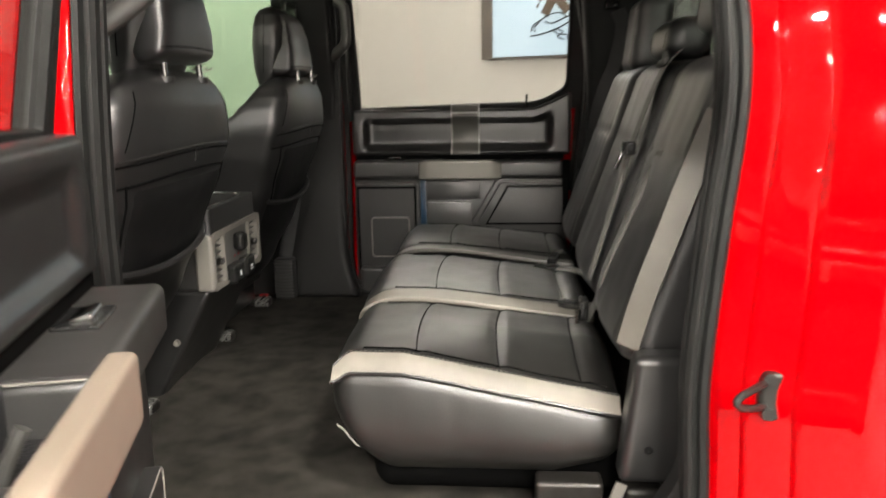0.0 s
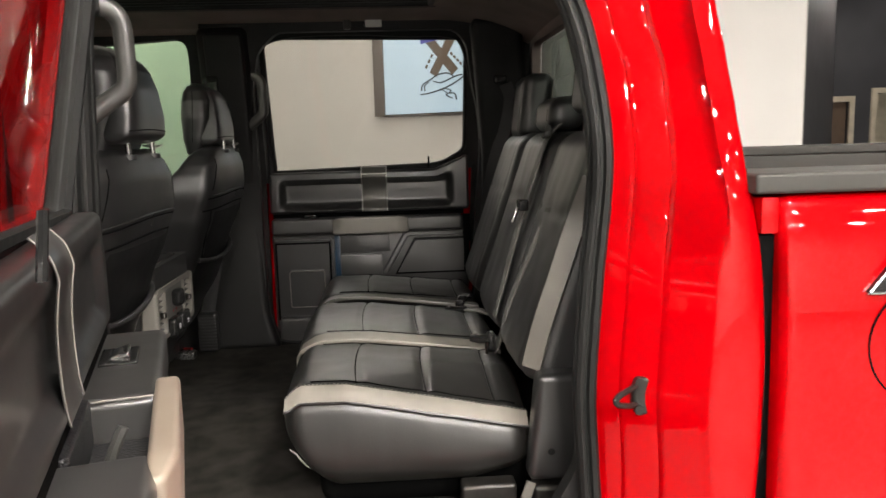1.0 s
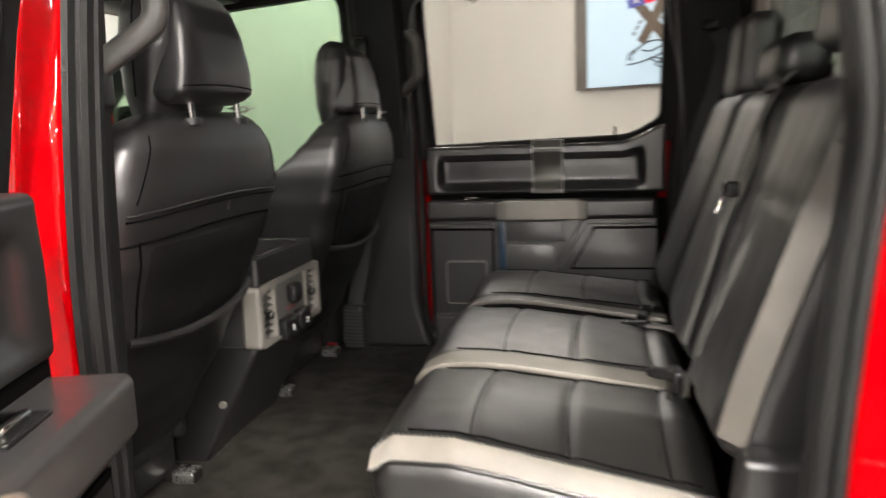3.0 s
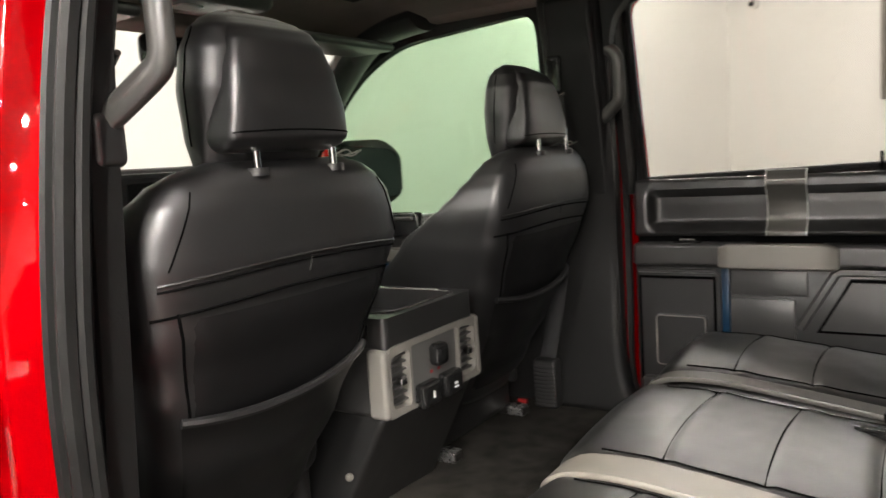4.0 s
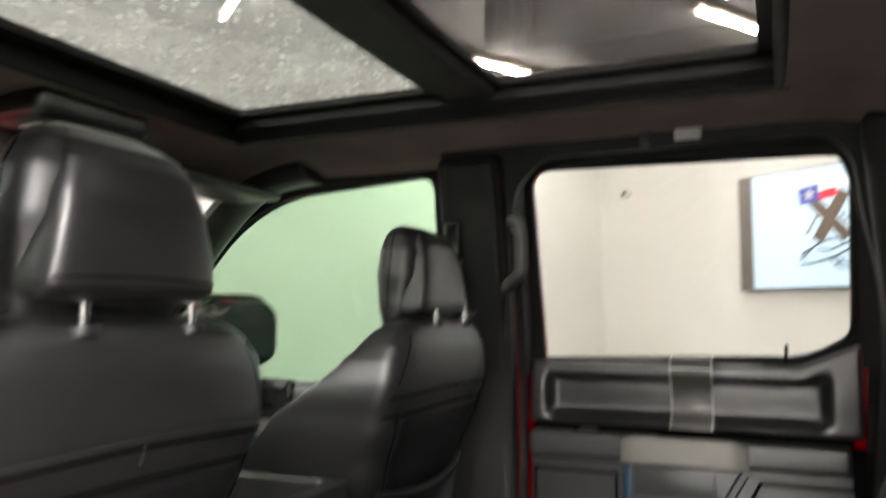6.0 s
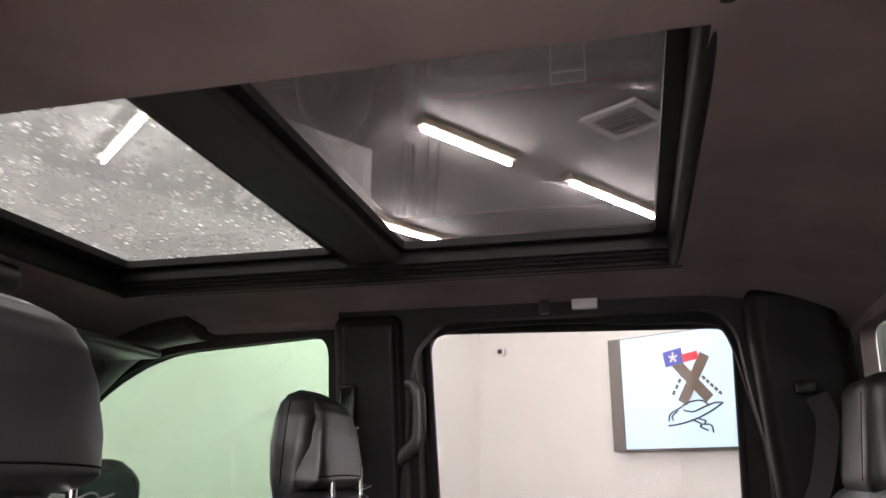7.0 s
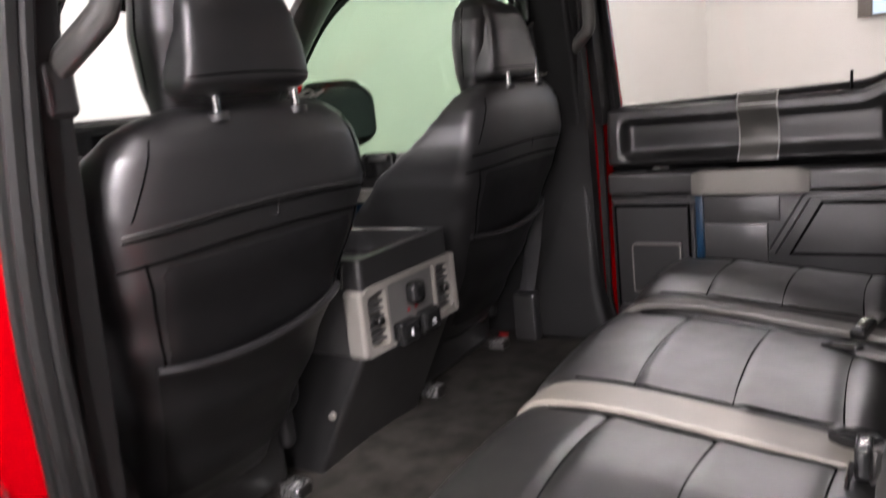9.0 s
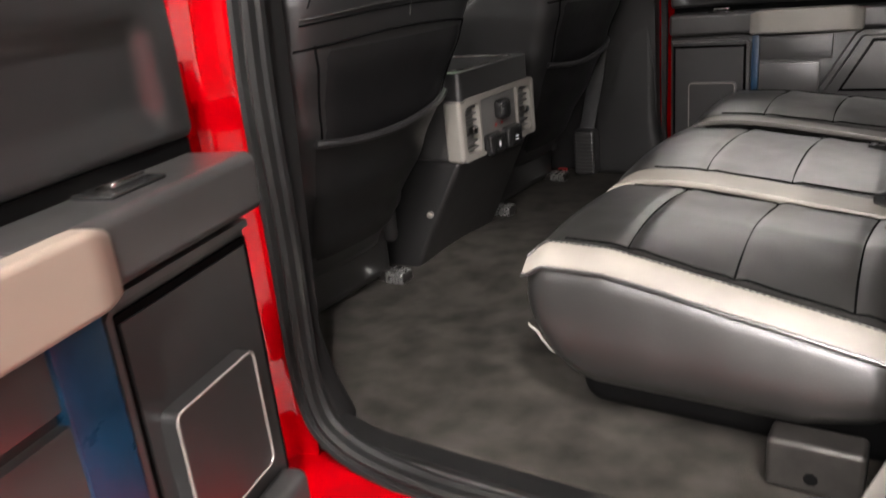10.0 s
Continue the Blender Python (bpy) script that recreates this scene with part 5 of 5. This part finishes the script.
for y in (-0.014, 0.014):
    part("warning_mark", box((-0.4985, y - 0.004, 1.095), (-0.4965, y + 0.004, 1.101)), REDPLASTIC, kn)
for y, mk in ((-0.043, ((0.005, 0.014),)), (0.043, ((0.012, 0.005), (0.016, 0.002)))):
    so = part("socket", rbox((-0.502, y - 0.034, 1.034), (-0.474, y + 0.034, 1.086), 0.010, 0.015), GLOSSY, con, "black power socket flap")
    for i, (a, b) in enumerate(mk):
        part("socket_mark", box((-0.4745, y - a / 2, 1.060 - b / 2 - i * 0.008), (-0.4725, y + a / 2, 1.060 + b / 2 - i * 0.008)), MARK, so)
part("side_clip", tube([(-0.592, -0.186, 0.919), (-0.592, -0.194, 0.919)], 0.008, 10), SILVER, con, "small light side clip")

# ---------------------------------------------------------------- rear bench
bench = thing("rear_bench", "black and grey leather rear bench seat with worn piping", "car seat")


def drop(c, y0, y1, near=0.0):
    """Slopes a cushion towards the back, crowns it and rounds its front."""
    w = min(max((c.z - 0.86) / 0.19, 0), 1)
    u = (c.y - (y0 + y1) / 2) / ((y1 - y0) / 2)
    out = max(0, -u) if near else 0
    z = c.z + w * (-(0.10 + 0.12 * out) * max(0, c.x - 0.02) + 0.016 * (1 - u * u))
    for x0 in (0.033, 0.180, 0.325):
        if abs(u) < 0.84 and w > 0.9:
            z += groove(c.x - x0 - 0.012 * u * u, 0.006, 0.005 * (1 - step(0.70, 0.84, abs(u)))) + 0.002 * math.exp(-((c.x - x0 - 0.025) / 0.02) ** 2)
    wr = 0.0013 * noise.noise(Vector((c.x * 14, c.y * 14, c.z * 6))) + 0.0006 * noise.noise(Vector((c.x * 40, c.y * 22, 5)))
    low = 1 - min(max((c.z - 0.838) / 0.17, 0), 1)
    z += low * (0.075 * min(max((0.0 - c.x) / 0.11, 0), 1) ** 2 + 0.03 * min(max((c.x - 0.28) / 0.12, 0), 1))
    dy = -0.013 * math.sin(math.pi * min(max((c.z - 0.84) / 0.2, 0), 1)) * (1 if near and u < -0.8 else 0)
    dx = 0.028 * (max(0, 0.985 - c.z) / 0.145) ** 2 if c.x < 0.05 else 0
    return Vector((c.x + dx * (1 - step(-0.10, 0.05, c.x)), c.y + dy + wr * (abs(u) > 0.9), z + w * wr))


near_f = lambda c: drop(c, -0.657, -0.262, 1.0)
part("cushion", rbox((-0.110, -0.657, 0.838), (0.400, -0.262, 1.052), 0.045, 0.009, near_f, 6), CUSHION, bench, "near leather cushion with stitched panels", sharp=70)
part("cushion", rbox((-0.128, -0.252, 0.85), (0.400, 0.215, 1.056), 0.05, 0.010, lambda c: drop(c, -0.252, 0.215), 6), CUSHION, bench, "middle leather cushion with stitched panels", sharp=70)
part("cushion", rbox((-0.122, 0.252, 0.85), (0.400, 0.672, 1.060), 0.05, 0.010, lambda c: drop(c, 0.252, 0.672), 6), CUSHION, bench, "far leather cushion with stitched panels", sharp=70)


def welt(f, y0, y1, top):
    """Sewn seams over a cushion: three across it and one along each side."""
    c, h = (y0 + y1) / 2, (y1 - y0) / 2
    for x0 in (0.033, 0.180, 0.325):
        part("seam", tube([f(Vector((x0 + 0.012 * u * u, c + h * u, top))) + Vector((0, 0, 0.0014)) for u in [k / 20 * 1.52 - 0.76 for k in range(21)]], 0.0016, 6), DARK, bench)
    for u in (-0.76, 0.76):
        part("seam", tube([f(Vector((-0.055 + 0.43 * k / 30, c + h * u, top))) + Vector((0, 0, 0.0006)) for k in range(31)], 0.0020, 6), DARK, bench)


welt(near_f, -0.657, -0.262, 1.052)
welt(lambda c: drop(c, -0.252, 0.215), -0.252, 0.215, 1.056)
welt(lambda c: drop(c, 0.252, 0.672), 0.252, 0.672, 1.060)
# grey band over the near cushion's outer edge
bd = bmesh.new()
rows, top_line, low_line = [], [], []
for i in range(60):
    x = -0.106 + 0.502 * i / 59
    k = 0.55 + 0.45 * step(-0.114, -0.088, x)
    row = []
    for j in range(11):
        a = math.radians(72) - math.radians(47) * (j / 10)
        a = math.radians(42) + (a - math.radians(42)) * k
        roll = 0.02 * (1 - step(-0.110, -0.070, x))
        r = 0.0475
        c = Vector((x, -0.657 + 0.045 - r * math.cos(a), 1.052 - 0.045 + r * math.sin(a) - roll))
        q = near_f(Vector((x, c.y, min(c.z, 1.052))))
        row.append(Vector((q.x, q.y, q.z + 0.002)))
    rows.append([bd.verts.new(p) for p in row])
    top_line.append(row[0] + Vector((0, 0.001, 0.0008)))
    low_line.append(row[-1] + Vector((0, -0.0012, 0)))
for a, b in zip(rows, rows[1:]):
    for j in range(10):
        bd.faces.new((a[j], a[j + 1], b[j + 1], b[j]))
band = part("accent_band", bd, GREY_LEATHER, bench, "worn grey leather edge band")
part("piping", tube(low_line, 0.0036, 6), BAND, band)
part("piping", tube(top_line, 0.0026, 6), BAND, band)


def stitches(line, gap, r, parent, lift):
    bm = bmesh.new()
    run = 0.0
    for a, b in zip(line, line[1:]):
        d = (b - a).length
        run += d
        if run >= gap:
            run = 0.0
            tube([a + lift, a + (b - a).normalized() * min(gap * 0.6, 0.006) + lift], r, 4, bm=bm)
    return tagged(part("stitching", bm, STITCH, parent), kind="stuff")


fine = [p for a, b in zip(low_line, low_line[1:]) for p in (a, a.lerp(b, 0.33), a.lerp(b, 0.66))]
stitches(fine, 0.0075, 0.0005, band, Vector((0, -0.002, 0.006)))
stitches([p for a, b in zip(top_line, top_line[1:]) for p in (a, a.lerp(b, 0.33), a.lerp(b, 0.66))], 0.0075, 0.0005, band, Vector((0, -0.006, 0.002)))
# bands in the valleys between the cushions
mid_path = smooth([(-0.126, -0.256, 0.985), (-0.122, -0.256, 1.02), (-0.098, -0.256, 1.045), (-0.05, -0.256, 1.060), (0.05, -0.256, 1.060), (0.20, -0.258, 1.043), (0.39, -0.262, 1.018)], 8)
part("accent_band", sweep(mid_path, slab(0.040, 0.005), up=(0, 0, 1), scale=lambda t: 0.35 + 0.65 * step(0, 0.35, t)), GREY_LEATHER, bench, "grey leather band between cushions")
far_path = [p + Vector((0.0, 0.489, 0.004)) for p in mid_path]
part("accent_band", sweep(far_path, slab(0.026, 0.005), up=(0, 0, 1), scale=lambda t: 0.35 + 0.65 * step(0, 0.35, t)), material("charcoal_leather", (0.10, 0.095, 0.085), 0.42, grain=0.1, grain_scale=45), bench, "charcoal leather band between cushions")
# pale torn lining under the front corner
fray = [near_f(Vector((-0.104 + 0.115 * (k / 30) ** 1.4, -0.648, 0.90 - 0.05 * min(1, k / 18)))) for k in range(13)]
part("torn_lining", sweep([p + Vector((-0.003, -0.004 + 0.002 * noise.noise(p * 60), 0.006 * noise.noise(p * 90) - 0.003)) for p in fray], slab(0.0017, 0.0008), up=(0, -1, 0.2), scale=lambda t: 0.35 + 0.65 * math.sin(math.pi * t) ** 0.5 if 0 < t < 1 else 0.3), FRAY, bench, "pale frayed lining edge")
# added block: the shade under the cushions is put into its near black
part("bench_shade", rbox((-0.05, -0.60, 0.772), (0.42, 0.62, 0.895), 0.04, 0.1), DARK, bench, "near black block added for the shade under the cushions")


def recline(c):
    return Vector((c.x + 0.34 * (c.z - 1.08) + 0.002 * noise.noise(c * 15), c.y, c.z))


def backrest(y0, y1):
    def f(c):
        u = (c.y - (y0 + y1) / 2) / ((y1 - y0) / 2)
        x = c.x
        if c.x < 0.44:
            x += -0.014 * (1 - u * u) - groove(c.z - 1.39, 0.006, 0.006) * (abs(u) < 0.75)
            x -= groove(abs(u) - 0.72, 0.03, 0.005)
            x += 0.002 * noise.noise(Vector((c.y * 20, c.z * 16, 1)))
        return recline(Vector((x, c.y, c.z)))
    return rbox((0.392, y0, 1.05), (0.52, y1, 1.565), 0.045, 0.012, f, 5)


for y0, y1, text in ((-0.672, -0.262, "near leather backrest"), (-0.252, 0.215, "middle leather backrest"), (0.252, 0.672, "far leather backrest")):
    part("backrest", backrest(y0, y1), LEATHER, bench, text, sharp=70)
edge = smooth([(0.402, -0.662, 1.085), (0.424, -0.664, 1.17), (0.458, -0.664, 1.27), (0.492, -0.664, 1.37), (0.53, -0.662, 1.47)], 8)
eb = part("accent_band", sweep(edge, slab(0.021, 0.004), up=(-0.55, -0.83, 0)), STRIPE, bench, "grey leather stripe on the backrest edge")
stitches([p for a, b in zip(edge, edge[1:]) for p in (a, a.lerp(b, 0.5))], 0.008, 0.0011, eb, Vector((0.012, -0.008, 0)))
for y, z0, z1, w in ((-0.452, 1.60, 1.78, 0.10), (-0.02, 1.565, 1.66, 0.12), (0.455, 1.545, 1.76, 0.115)):
    h = part("headrest", rbox((0.548, y - w, z0), (0.648, y + w, z1), 0.038, 0.02, lambda c, w=w, y=y, z0=z0: Vector((c.x + 0.12 * (c.z - z0), y + (c.y - y) * (1 - 0.5 * max(0, c.z - z0 - 0.05)), c.z)), 5), LEATHER, bench, "black leather headrest", sharp=70)
    for s in (-1, 1):
        part("headrest_post", tube([(0.585, y + s * 0.06, 1.54), (0.59, y + s * 0.06, z0 + 0.03)], 0.006), CHROME, h)
        part("seam", tube([(0.549 + 0.12 * (z - z0), y + s * w * 0.62, z) for z in (z0 + 0.03, z1 - 0.035)], 0.0022, 6), DARK, h)
# bench brackets and side cover
bk = part("bracket", rbox((0.25, -0.69, 0.775), (0.365, -0.64, 0.848), 0.008, 0.03), STEEL, bench, "dark metal floor bracket")
part("slot", tube([(0.305, -0.692, 0.80), (0.305, -0.6885, 0.80)], 0.009, 8), DARK, bk)
part("link", sweep([(0.395, -0.688, 0.85), (0.365, -0.70, 0.775)], slab(0.010, 0.004), up=(0, -1, 0)), SILVER, bench, "bare metal link")
part("bracket", rbox((0.40, -0.695, 0.775), (0.47, -0.64, 0.842), 0.012, 0.03), STEEL, bench)
sc = part("side_cover", rbox((0.385, -0.715, 0.862), (0.52, -0.655, 1.085), 0.016, 0.03, lambda c: Vector((c.x + 0.10 * (c.z - 0.86) * (1 if c.x < 0.45 else 0), c.y, c.z))), PLASTIC, bench, "black plastic side cover")
part("screw_hole", tube([(0.432, -0.7165, 0.925), (0.432, -0.714, 0.925)], 0.007, 10), GLOSSY, sc)

# rear belts and buckles
rb = thing("seat_belt", "grey webbing seat belt across the near backrest", "seat belt", group="rear seat belts")
part("webbing", sweep(smooth([(0.60, -0.46, 1.60), (0.532, -0.445, 1.50), (0.470, -0.415, 1.34), (0.405, -0.36, 1.16), (0.385, -0.325, 1.06), (0.372, -0.31, 1.03)], 8), slab(0.024, 0.0015), up=(-0.94, 0, 0.34)), STRAP, rb)
part("tongue", rbox((0.352, -0.345, 1.03), (0.372, -0.30, 1.075), 0.006), GLOSSY, rb, "black belt tongue")
part("tongue_blade", tube([(0.35, -0.345, 1.055), (0.345, -0.37, 1.03)], 0.004), CHROME, rb)
rb2 = thing("seat_belt", "grey webbing seat belt on the middle backrest", "seat belt", group="rear seat belts")
part("webbing", sweep(smooth([(0.575, -0.16, 1.585), (0.535, -0.165, 1.54), (0.480, -0.18, 1.40), (0.425, -0.20, 1.22), (0.385, -0.215, 1.09)], 8), slab(0.023, 0.0015), up=(-0.94, 0, 0.34)), STRAP, rb2)
part("belt_clip", rbox((0.452, -0.225, 1.365), (0.478, -0.185, 1.395), 0.006), GLOSSY, rb2, "black belt clip")
part("clip_blade", tube([(0.452, -0.20, 1.37), (0.438, -0.21, 1.335)], 0.004), CHROME, rb2)
part("belt_guide", tube(smooth([(0.535, -0.20, 1.562), (0.545, -0.15, 1.578), (0.55, -0.11, 1.566), (0.54, -0.12, 1.556), (0.53, -0.17, 1.556)], 5, True), 0.007, 8, True), STRAP, rb2, "grey looped belt guide")
rb3 = thing("seat_belt", "dark webbing seat belt at the far rear pillar", "seat belt", group="rear seat belts")
part("webbing", sweep(smooth([(0.553, 0.655, 1.745), (0.572, 0.672, 1.69), (0.552, 0.698, 1.575), (0.530, 0.704, 1.52), (0.500, 0.690, 1.42), (0.470, 0.66, 1.25)], 6), slab(0.023, 0.0015), up=(-0.4, -0.9, 0.2)), DARKSTRAP, rb3)
part("guide", rbox((0.512, 0.650, 1.748), (0.558, 0.676, 1.778), 0.008), GLOSSY, rb3, "black belt guide")
for x, y, turn in ((0.350, -0.250, -35), (0.310, 0.095, -27), (0.335, 0.22, 75)):
    bu = thing("belt_buckle", "black seat belt buckle on the cushion", "belt buckle", group="rear belt buckles")
    M = pose(x, y, 1.030, 0, -8, turn)
    part("body", rbox((-0.034, -0.014, 0.0), (0.034, 0.014, 0.020), 0.007), GLOSSY, bu, m=M)
    part("button", rbox((-0.033, -0.009, 0.018), (-0.021, 0.009, 0.023), 0.002), PLASTIC, bu, m=M)
    part("stalk", sweep([(0.032, 0, 0.010), (0.08, 0, 0.004), (0.11, 0, -0.01)], slab(0.014, 0.003), up=(0, 0, 1)), STRAP, bu, m=M)
